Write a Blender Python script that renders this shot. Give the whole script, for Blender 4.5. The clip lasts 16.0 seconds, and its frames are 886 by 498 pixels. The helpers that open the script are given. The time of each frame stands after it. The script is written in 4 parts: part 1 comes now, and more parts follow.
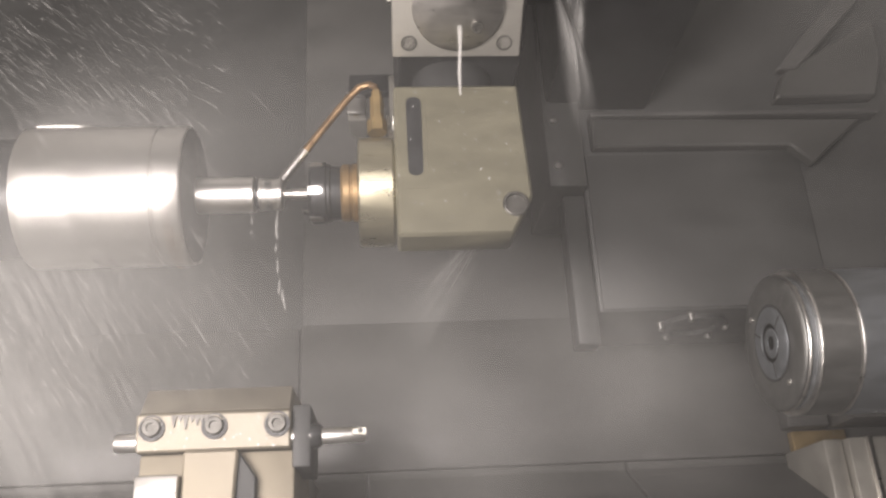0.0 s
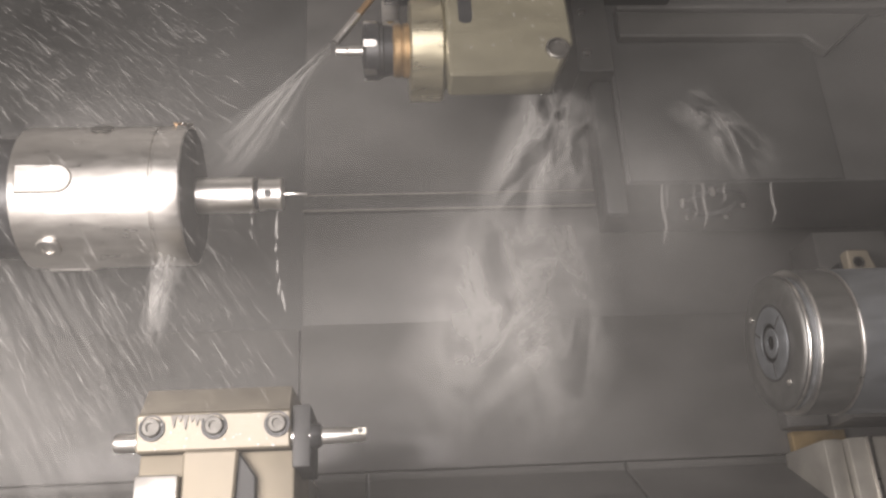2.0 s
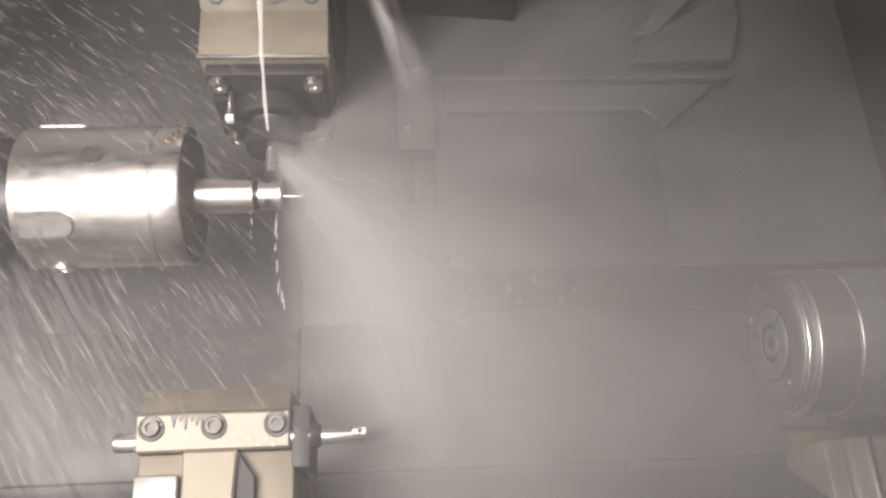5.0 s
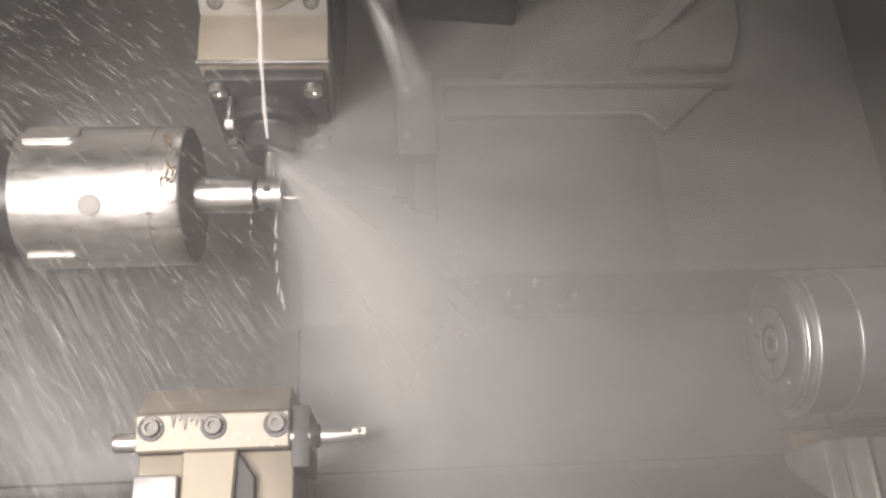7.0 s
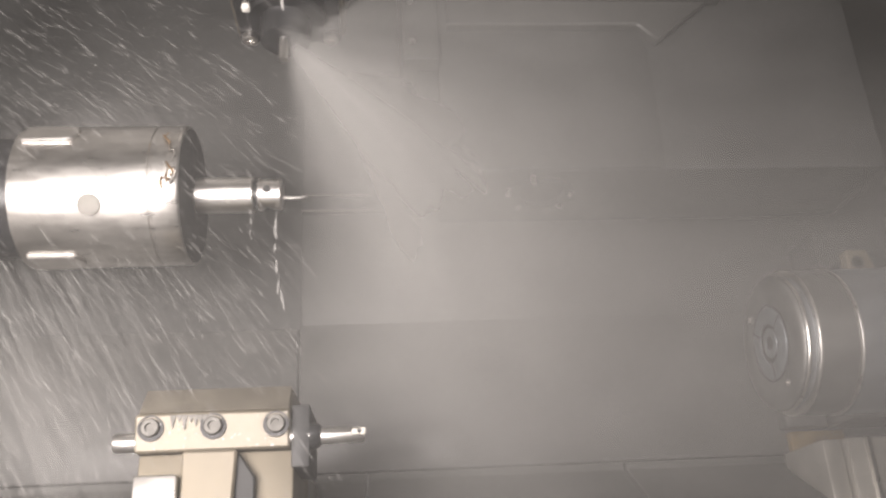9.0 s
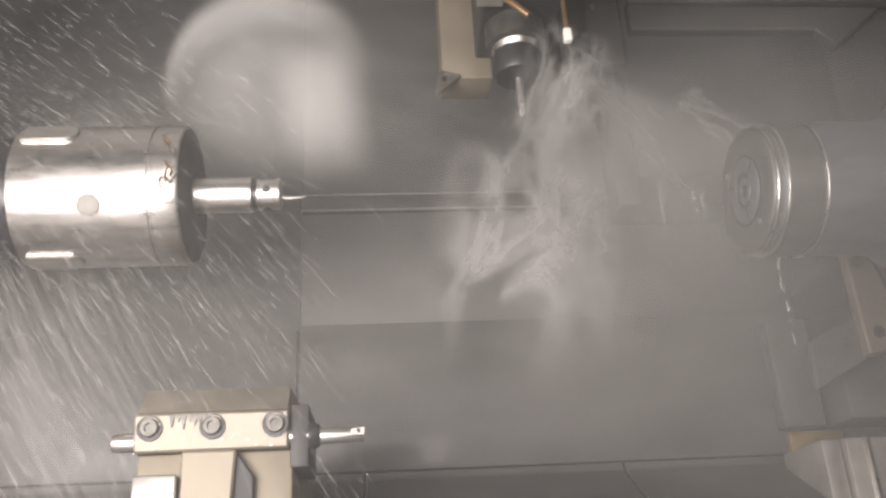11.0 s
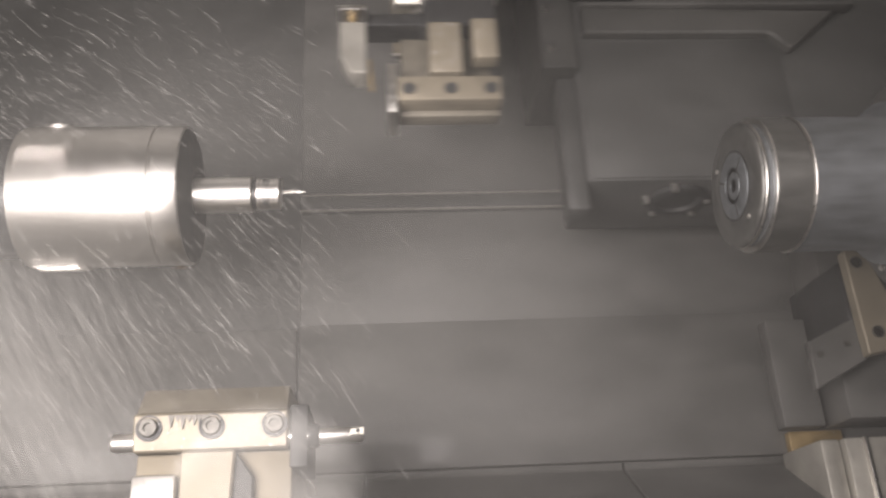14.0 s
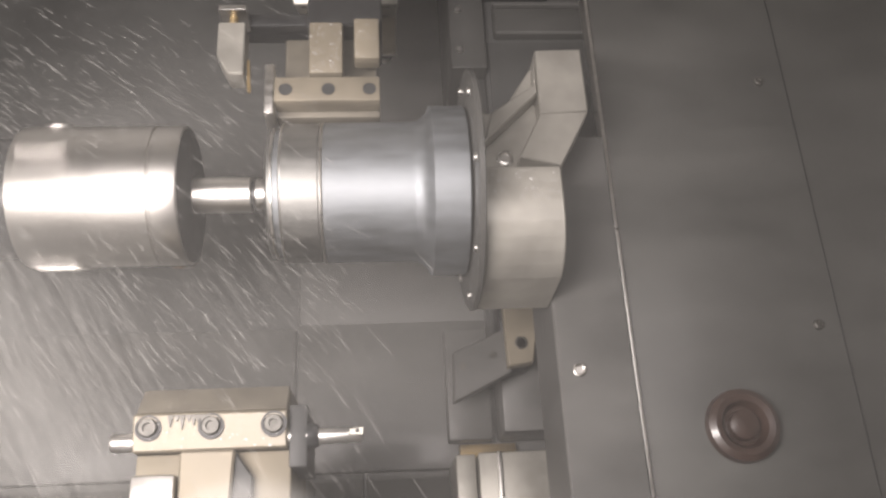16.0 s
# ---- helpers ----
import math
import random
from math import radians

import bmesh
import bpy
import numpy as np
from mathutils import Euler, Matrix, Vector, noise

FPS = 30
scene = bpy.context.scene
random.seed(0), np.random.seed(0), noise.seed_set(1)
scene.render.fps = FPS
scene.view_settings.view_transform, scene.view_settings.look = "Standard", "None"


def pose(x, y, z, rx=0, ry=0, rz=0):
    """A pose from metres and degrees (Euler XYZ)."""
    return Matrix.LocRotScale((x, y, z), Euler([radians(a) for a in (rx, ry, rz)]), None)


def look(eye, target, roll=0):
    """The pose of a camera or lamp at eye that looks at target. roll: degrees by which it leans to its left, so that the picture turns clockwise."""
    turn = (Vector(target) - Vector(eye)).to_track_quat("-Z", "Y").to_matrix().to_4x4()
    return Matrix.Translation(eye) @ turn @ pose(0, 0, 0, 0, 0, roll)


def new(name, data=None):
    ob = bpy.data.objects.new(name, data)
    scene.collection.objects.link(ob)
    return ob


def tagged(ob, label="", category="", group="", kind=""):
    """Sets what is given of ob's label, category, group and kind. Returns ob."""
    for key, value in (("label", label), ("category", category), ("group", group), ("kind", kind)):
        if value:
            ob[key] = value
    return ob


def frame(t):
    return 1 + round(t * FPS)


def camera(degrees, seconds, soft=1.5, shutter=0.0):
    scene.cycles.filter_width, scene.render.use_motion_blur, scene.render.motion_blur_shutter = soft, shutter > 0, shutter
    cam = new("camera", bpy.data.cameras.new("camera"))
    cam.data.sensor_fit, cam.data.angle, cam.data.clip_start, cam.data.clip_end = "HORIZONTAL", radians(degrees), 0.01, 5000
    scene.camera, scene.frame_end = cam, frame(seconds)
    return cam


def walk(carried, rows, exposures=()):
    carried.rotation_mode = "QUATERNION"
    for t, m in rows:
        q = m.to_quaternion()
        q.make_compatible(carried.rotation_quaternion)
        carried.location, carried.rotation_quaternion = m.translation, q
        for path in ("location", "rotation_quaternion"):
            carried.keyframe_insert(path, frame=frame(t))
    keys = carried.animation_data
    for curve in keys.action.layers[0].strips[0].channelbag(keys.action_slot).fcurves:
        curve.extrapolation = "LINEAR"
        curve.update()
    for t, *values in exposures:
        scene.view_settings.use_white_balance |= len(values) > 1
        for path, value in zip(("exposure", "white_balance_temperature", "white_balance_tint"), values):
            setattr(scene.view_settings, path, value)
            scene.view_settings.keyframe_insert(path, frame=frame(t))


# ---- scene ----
MM = 0.001
YAW = ((0, 4.43), (4, 4.45), (6.5, 4.48), (9, 4.50), (11.5, 4.57), (14, 4.60), (16, 4.64))
EYE = Vector((-26.4, -333.7, -164.1)) * MM


def view(turn):
    c, s = math.cos(radians(turn)), math.sin(radians(turn))
    p = radians(22.26)
    ahead = Vector((s * math.cos(p), c * math.cos(p), math.sin(p)))
    return look(EYE, EYE + ahead, -3.06)


scene.cycles.transparent_max_bounces = 64
cam = camera(54.7, 16.0, 2.6, 0.5)
walk(cam, [(t, view(a)) for t, a in YAW], [(0, 0.0, 6500, 17), (16, 0.0, 6500, 17)])

# ---- light: a work lamp behind the front glass, an added fill, and a dim hall beyond ----
world = bpy.data.worlds.new("hall")
scene.world = world
world.use_nodes = True
world.node_tree.nodes["Background"].inputs[0].default_value = (1.0, 0.96, 0.9, 1)
world.node_tree.nodes["Background"].inputs[1].default_value = 0.12


def area(name, eye, target, w, h, watts, colour):
    data = bpy.data.lights.new(name, "AREA")
    data.shape, data.size, data.size_y, data.energy, data.color = "RECTANGLE", w * MM, h * MM, watts, colour
    ob = new(name, data)
    ob.matrix_world = look(Vector(eye) * MM, Vector(target) * MM)
    return ob


area("work_light", (-225, -372, -148), (-140, 0, -62), 280, 100, 3.9, (1.0, 0.95, 0.88))
# no real source: a wide soft fill added to lift the dark parts
area("fill_light", (-70, -505, -20), (-30, 100, -60), 460, 240, 1.12, (1.0, 0.96, 0.91))


# ---- materials ----
def material(name, base, rough=0.5, metal=0.0, vary=0.25, scale=60.0, bump=0.0, bump_scale=900.0, stretch=(1, 1, 1), rough_vary=0.15, dark=None, coat=0.0):
    mat = bpy.data.materials.new(name)
    mat.use_nodes = True
    nt = mat.node_tree
    b = nt.nodes["Principled BSDF"]
    tc = nt.nodes.new("ShaderNodeTexCoord")
    mp = nt.nodes.new("ShaderNodeMapping")
    mp.inputs["Scale"].default_value = stretch
    nt.links.new(tc.outputs["Object"], mp.inputs[0])
    n1 = nt.nodes.new("ShaderNodeTexNoise")
    n1.inputs["Scale"].default_value, n1.inputs["Detail"].default_value, n1.inputs["Roughness"].default_value = scale, 6, 0.6
    n2 = nt.nodes.new("ShaderNodeTexNoise")
    n2.inputs["Scale"].default_value, n2.inputs["Detail"].default_value = bump_scale, 3
    for n in (n1, n2):
        nt.links.new(mp.outputs[0], n.inputs["Vector"])
    ramp = nt.nodes.new("ShaderNodeValToRGB")
    lo = dark or [c * (1 - vary) for c in base]
    hi = [min(1, c * (1 + vary * 0.5)) for c in base]
    ramp.color_ramp.elements[0].position, ramp.color_ramp.elements[1].position = 0.3, 0.7
    ramp.color_ramp.elements[0].color, ramp.color_ramp.elements[1].color = (*lo, 1), (*hi, 1)
    nt.links.new(n1.outputs["Fac"], ramp.inputs[0])
    nt.links.new(ramp.outputs[0], b.inputs["Base Color"])
    mr = nt.nodes.new("ShaderNodeMapRange")
    mr.inputs["To Min"].default_value, mr.inputs["To Max"].default_value = max(0.03, rough - rough_vary), min(1, rough + rough_vary)
    nt.links.new(n1.outputs["Fac"], mr.inputs[0])
    nt.links.new(mr.outputs[0], b.inputs["Roughness"])
    b.inputs["Metallic"].default_value = metal
    b.inputs["Coat Weight"].default_value, b.inputs["Coat Roughness"].default_value = coat, 0.12
    if bump:
        bp = nt.nodes.new("ShaderNodeBump")
        bp.inputs["Strength"].default_value, bp.inputs["Distance"].default_value = bump, 0.0004
        nt.links.new(n2.outputs["Fac"], bp.inputs["Height"])
        nt.links.new(bp.outputs[0], b.inputs["Normal"])
    return mat


STEEL = material("ground_steel", (0.62, 0.60, 0.57), 0.32, 1.0, 0.15, 90, 0.08, 1500, (1, 4, 4))
BRIGHT = material("bright_bar_steel", (0.72, 0.70, 0.67), 0.33, 1.0, 0.12, 80, 0.06, 1800, (1, 5, 5))
BLUISH = material("hardened_steel", (0.27, 0.285, 0.30), 0.58, 1.0, 0.2, 50, 0.05, 1500, (1, 4, 4))
GREY = material("oily_grey_turned_steel", (0.27, 0.268, 0.258), 0.5, 1.0, 0.2, 50, 0.05, 1500, (1, 4, 4))
DARK = material("blackened_steel", (0.035, 0.035, 0.036), 0.38, 0.3, 0.4, 90, 0.1, 1200)
BLACK = material("matte_black", (0.03, 0.03, 0.03), 0.6, 0.0, 0.4, 60)
# darker block steel: carries the shade of the cap face and clamp body as colour
DARKENED = material("darkened_block_steel", (0.15, 0.135, 0.108), 0.5, 0.3, 0.35, 70, 0.1, 900)
SCREW = material("oiled_screw_steel", (0.12, 0.115, 0.105), 0.4, 0.7, 0.4, 200)
KHAKI = material("wet_khaki_coating", (0.158, 0.147, 0.104), 0.40, 0.25, 0.2, 40, 0.15, 700, (1, 1, 3), coat=0.35)
TAN = material("wet_machined_block_steel", (0.215, 0.187, 0.140), 0.55, 0.3, 0.22, 45, 0.2, 900, coat=0.12)
GOLD = material("oiled_nose_steel", (0.50, 0.46, 0.34), 0.30, 0.9, 0.15, 60, 0.05, 1500, (1, 4, 4))
RUST = material("rust_brown_collar", (0.24, 0.16, 0.08), 0.42, 0.6, 0.4, 120, 0.2, 900)
COPPER = material("copper_tube", (0.34, 0.22, 0.12), 0.32, 0.8, 0.3, 150)
BRASS = material("brass_bar", (0.30, 0.215, 0.10), 0.4, 0.5, 0.3, 90, 0.1, 900)
SHEET = material("wet_grey_sheet_steel", (0.094, 0.092, 0.088), 0.5, 0.1, 0.35, 16, 0.08, 120, (1, 1, 2.5), coat=0.08)
SHEET_DARK = material("dark_grey_painted_wall", (0.066, 0.066, 0.064), 0.5, 0.1, 0.4, 14, 0.07, 120, (1, 1, 2), coat=0.08)
CAST = material("machined_cast_carrier", (0.36, 0.345, 0.31), 0.42, 0.5, 0.25, 45, 0.3, 700, coat=0.2)
COVER = material("grey_way_cover", (0.075, 0.074, 0.07), 0.45, 0.2, 0.35, 12, 0.07, 120, (1, 1, 2.5), coat=0.1)
# pale only so that unseen walls throw fill back into the dark parts
PALE = material("pale_fill_bounce", (0.55, 0.54, 0.52), 0.5, 0.0, 0.15, 8)
RUBBER = material("brown_rubber_plug", (0.04, 0.023, 0.018), 0.35, 0.0, 0.4, 80, coat=0.4)
CARBIDE = material("carbide", (0.45, 0.43, 0.38), 0.25, 0.9, 0.2, 200)
BEAD = material("clear_water_bead", (0.75, 0.74, 0.72), 0.06, 0.0, 0.1, 200, coat=1.0)
BEAD.node_tree.nodes["Principled BSDF"].inputs["Alpha"].default_value = 0.55
WHITE = material("white_nozzle_plastic", (0.78, 0.76, 0.70), 0.4, 0.0, 0.1, 200)


# ---- builders, in millimetres ----
def part(name, bm, mat, parent=None, label="", smooth=True):
    me = bpy.data.meshes.new(name)
    bmesh.ops.recalc_face_normals(bm, faces=bm.faces[:])
    for e in bm.edges:
        e.smooth = smooth and (len(e.link_faces) == 2 and e.calc_face_angle(3.2) < radians(35))
    for f in bm.faces:
        f.smooth = smooth
    bm.to_mesh(me)
    bm.free()
    me.materials.append(mat)
    ob = new(name, me)
    if parent:
        ob.parent = parent
    if label:
        tagged(ob, label)
    return ob


def box(x0, x1, y0, y1, z0, z1, bev=0.6, bm=None):
    bm = bm or bmesh.new()
    made = bmesh.ops.create_cube(bm, size=1)["verts"]
    size = Vector((abs(x1 - x0), abs(y1 - y0), abs(z1 - z0))) * MM
    mid = Vector((x0 + x1, y0 + y1, z0 + z1)) * MM / 2
    for v in made:
        v.co = Vector((v.co.x * size.x, v.co.y * size.y, v.co.z * size.z)) + mid
    if bev:
        edges = list({e for v in made for e in v.link_edges})
        bmesh.ops.bevel(bm, geom=edges, offset=min(bev * MM, min(size) * 0.4), segments=2, affect="EDGES", profile=0.5)
    return bm


def prism(points, y0, y1, bev=0.5, axis="y", bm=None):
    """A plate: an outline in (x, z) drawn out along y, or in (y, z) drawn out along x."""
    bm = bm or bmesh.new()
    put = (lambda a, b, c: Vector((a, c, b)) * MM) if axis == "y" else (lambda a, b, c: Vector((c, a, b)) * MM)
    lo = [bm.verts.new(put(a, b, y0)) for a, b in points]
    hi = [bm.verts.new(put(a, b, y1)) for a, b in points]
    n = len(points)
    faces = [bm.faces.new(lo), bm.faces.new(hi[::-1])]
    faces += [bm.faces.new((lo[i], lo[(i + 1) % n], hi[(i + 1) % n], hi[i])) for i in range(n)]
    bmesh.ops.recalc_face_normals(bm, faces=faces)
    if bev:
        bmesh.ops.bevel(bm, geom=list({e for f in faces for e in f.edges}), offset=bev * MM, segments=1, affect="EDGES")
    return bm


def turned(profile, seg=64, axis="x", at=(0, 0, 0), bm=None):
    """A turned shape: (along, radius) pairs about an axis through at."""
    bm = bm or bmesh.new()
    ix = "xyz".index(axis)
    rings = []
    for a, r in profile:
        ring = []
        for i in range(seg if r > 0 else 1):
            w = 2 * math.pi * i / seg
            c = [r * math.cos(w), r * math.sin(w)]
            c.insert(ix, a)
            ring.append(bm.verts.new((Vector(c) + Vector(at)) * MM))
        rings.append(ring)
    for p, q in zip(rings, rings[1:]):
        if len(p) == 1 and len(q) == 1:
            continue
        for i in range(seg):
            j = (i + 1) % seg
            bm.faces.new([v for v in (p[i % len(p)], p[j % len(p)], q[j % len(q)], q[i % len(q)]) if True] if len(p) > 1 and len(q) > 1
                         else ((p[0], q[j], q[i]) if len(p) == 1 else (p[i], p[j], q[0])))
    for ring, flip in ((rings[0], True), (rings[-1], False)):
        if len(ring) > 1:
            bm.faces.new(ring[::-1] if flip else ring)
    return bm


def tube(points, radius, seg=12, bm=None):
    """A bent tube or wire along points."""
    bm = bm or bmesh.new()
    pts = [Vector(p) * MM for p in points]
    rings = []
    for i, p in enumerate(pts):
        d = (pts[min(i + 1, len(pts) - 1)] - pts[max(i - 1, 0)]).normalized()
        side = d.cross(Vector((0.13, 0.4, 0.9))).normalized()
        up = d.cross(side)
        r = (radius[i] if isinstance(radius, (list, tuple)) else radius) * MM
        rings.append([bm.verts.new(p + r * (math.cos(w) * side + math.sin(w) * up)) for w in [2 * math.pi * k / seg for k in range(seg)]])
    for a, b in zip(rings, rings[1:]):
        for k in range(seg):
            bm.faces.new((a[k], a[(k + 1) % seg], b[(k + 1) % seg], b[k]))
    bm.faces.new(rings[0][::-1])
    bm.faces.new(rings[-1])
    return bm


def moved(bm, m):
    bmesh.ops.transform(bm, matrix=m, verts=bm.verts[:])
    return bm


def thing(name, label, category, group="", kind="", at=None):
    ob = new(name)
    ob.empty_display_size = 0.01
    if at is not None:
        ob.matrix_basis = at
    return tagged(ob, label, category, group, kind)


def wet_beads(parent, x0, x1, z0, z1, y, count, seed, m=None, size=0.45):
    """Small clinging water beads on a face that looks to the front."""
    rng = random.Random(seed)
    bm = bmesh.new()
    for _ in range(count):
        r = size * rng.uniform(0.35, 1.0)
        at = Matrix.Translation(Vector((rng.uniform(x0, x1), y, rng.uniform(z0, z1))) * MM)
        bmesh.ops.create_icosphere(bm, subdivisions=1, radius=r * MM, matrix=at @ Matrix.Diagonal((1, 0.5, 1.2, 1)))
    if m:
        moved(bm, m)
    return tagged(part("water_beads", bm, BEAD, parent), kind="stuff")


# ---- the enclosure ----
def sheet(name, bm, mat, label):
    return tagged(part(name, bm, mat), label, "machine wall", "", "structure")


WALL = 205
sheet("wall_back", box(-430, 470, WALL, WALL + 8, -12, 470, 0), SHEET_DARK, "dark grey wet back wall of the machine")
sheet("wall_back_panel", box(-78.5, 470, WALL - 5, WALL - 0.5, 2, 470, 1.0), SHEET, "grey wet sheet steel panel on the back wall")
sheet("wall_low_left", box(-430, -79.5, WALL - 14, WALL - 3, -91, -1, 1.0), SHEET, "grey lower splash panel behind the tool block")
sheet("wall_low_right", box(-78.5, 470, WALL - 13, WALL - 3, -91, 1.5, 1.0), SHEET, "grey lower splash panel of the chip space")
for x0, x1 in ((-430, -79.5), (-78.5, -38), (-37, 118), (119, 470)):
    sheet("chip_ledge", prism([(WALL - 16, -92), (WALL - 16, -97), (-60, -230), (-560, -262), (-560, -268), (WALL + 8, -268), (WALL + 8, -92)], x0, x1, 0.8, "x"),
          SHEET, "grey sloping chip tray panel under the tools")
# out of view: end walls, roof and door serve as reflectors
sheet("wall_left", box(-438, -430, -560, WALL + 8, -268, 470, 0), PALE, "unseen left end wall, pale to bounce fill light")
sheet("wall_right", box(470, 478, -560, WALL + 8, -268, 470, 0), PALE, "unseen right end wall, pale to bounce fill light")
sheet("ceiling", box(-438, 478, -560, WALL + 8, 470, 478, 0), PALE, "unseen machine roof, pale to bounce fill light")
sheet("wall_front", box(-438, 478, -568, -560, -268, 470, 0), PALE, "unseen inside of the door, pale to bounce fill light")
rail = thing("guide_rail", "wet dark steel rail along the back wall panel", "rail")
part("rail_bar", box(-78.5, 300, WALL - 12, WALL - 5, 82, 93.5, 1.2), SHEET_DARK, rail)
part("upper_lip", box(-78.5, 300, WALL - 13.4, WALL - 12.2, 92.6, 93.4, 0.2), CAST, rail, "pale upper edge strip")
part("lower_lip", box(-78.5, 300, WALL - 14.4, WALL - 12.2, 80.9, 81.7, 0.2), CAST, rail, "pale lower edge strip")


# ---- main spindle nose and the bar it holds ----
def main_spindle():
    ob = thing("main_spindle", "bright ground steel spindle nose with collet holding the bar", "spindle")
    sleeve = part("nose_sleeve", turned([(-170.6, 26), (-170.2, 29.4), (-169.2, 29.6), (-117.2, 29.6), (-116.8, 29.0), (-116, 29.0)], 96), STEEL, ob)
    part("rear_shaft", turned([(-320, 25), (-170.4, 25)], 64), DARK, ob, "dark rear shaft")
    part("nose_cap", turned([(-116, 29.0), (-115.6, 29.5), (-106, 29.5), (-105.2, 29.0), (-105, 28.4)], 96), STEEL, ob, "steel nose cap with oil residue")
    # the end face lies in shadow; that shade is put in as black
    part("collet", turned([(-106, 28.5), (-104.9, 28.5), (-104.7, 28), (-104.7, 12), (-103.8, 10.5), (-103.6, 9.5), (-103.6, 7.7)], 64), BLACK, ob, "end face and spring collet, shade painted black")
    for k in range(3):
        turn = Matrix.Rotation(radians(120 * k), 4, "X")
        # a drive key with rounded end lies in the sleeve, a bolt and a threaded hole between the keys
        bm = bmesh.new()
        outline = [(-167.5, -5.8)] + [(-151.5 + 5.8 * math.sin(a), -5.8 * math.cos(a)) for a in [math.pi * i / 12 for i in range(13)]] + [(-167.5, 5.8)]
        prism(outline, -30.6, -24, 0.5, "y", bm)
        part("drive_key", moved(bm, turn @ Matrix.Rotation(radians(-34), 4, "X")), STEEL, sleeve)
        if k:
            continue
        part("hole", moved(turned([(-29.6, 4.4), (-30.15, 4.5), (-30.15, 4.1), (-30.06, 4.0), (-30.06, 0)], 28, "y", (-139, 0, 0)), Matrix.Rotation(radians(31), 4, "X")), SCREW, sleeve)
        b = moved(turned([(-29, 5), (-30.6, 5), (-30.9, 4.6), (-30.9, 2.5), (-29.9, 2.3), (-29.9, 0)], 24, "y", (-158, 0, 0)), Matrix.Rotation(radians(142), 4, "X"))
        part("bolt", b, STEEL, sleeve)
    swarf(ob)
    return ob


def swarf(parent):
    """Thin bent chips stuck on the nose cap."""
    rng = random.Random(5)
    for k in range(7):
        a0 = radians(31 - rng.uniform(0, 52))
        x0, pts = -109 + rng.uniform(-2, 2.5), []
        for i in range(7):
            a = a0 - 0.045 * i + 0.02 * rng.gauss(0, 1)
            r = 30.2 + 0.5 * abs(math.sin(i * 1.7 + k))
            pts.append((x0 + 1.6 * math.sin(i * 0.9 + k), -r * math.cos(a), -r * math.sin(a)))
        part("chip", tube(pts, [0.2, 0.5, 0.6, 0.5, 0.55, 0.4, 0.15], 5), COPPER if k % 2 else STEEL, parent, "small curled metal chip")


def bar():
    ob = thing("bar_workpiece", "bright turned steel bar with a grooved and drilled tip", "workpiece")
    part("bar_body", turned([(-112, 7.6), (-80.0, 7.6), (-79.6, 7.3)], 64), BRIGHT, ob)
    part("bar_neck", turned([(-79.6, 6.0), (-77.6, 6.0)], 64), DARK, ob, "dark relief groove")
    part("bar_tip", turned([(-77.8, 6.4), (-77.5, 6.9), (-76.6, 6.9), (-76.4, 6.6), (-70.2, 6.6), (-70, 6.9), (-68.4, 6.9), (-67.9, 6.4)], 64), BRIGHT, ob)
    part("end_stub", tube([(-68, 0, -1.4), (-64, 0.2, -1.8), (-60.5, 0.2, -1.6), (-57.5, 0.2, -1.1)], [0.8, 0.7, 0.6, 0.25], 10), BRIGHT, ob, "thin curled burr on the bar end")
    for k in range(4):
        part("cross_hole", moved(turned([(-6.3, 1.6), (-6.68, 1.7), (-6.68, 1.45), (-6.64, 1.4), (-6.64, 0)], 20, "y", (-73.6, 0, 0)), Matrix.Rotation(radians(90 * k + 6), 4, "X")), BLACK, ob)
    return ob


MAIN = main_spindle()
BAR = bar()


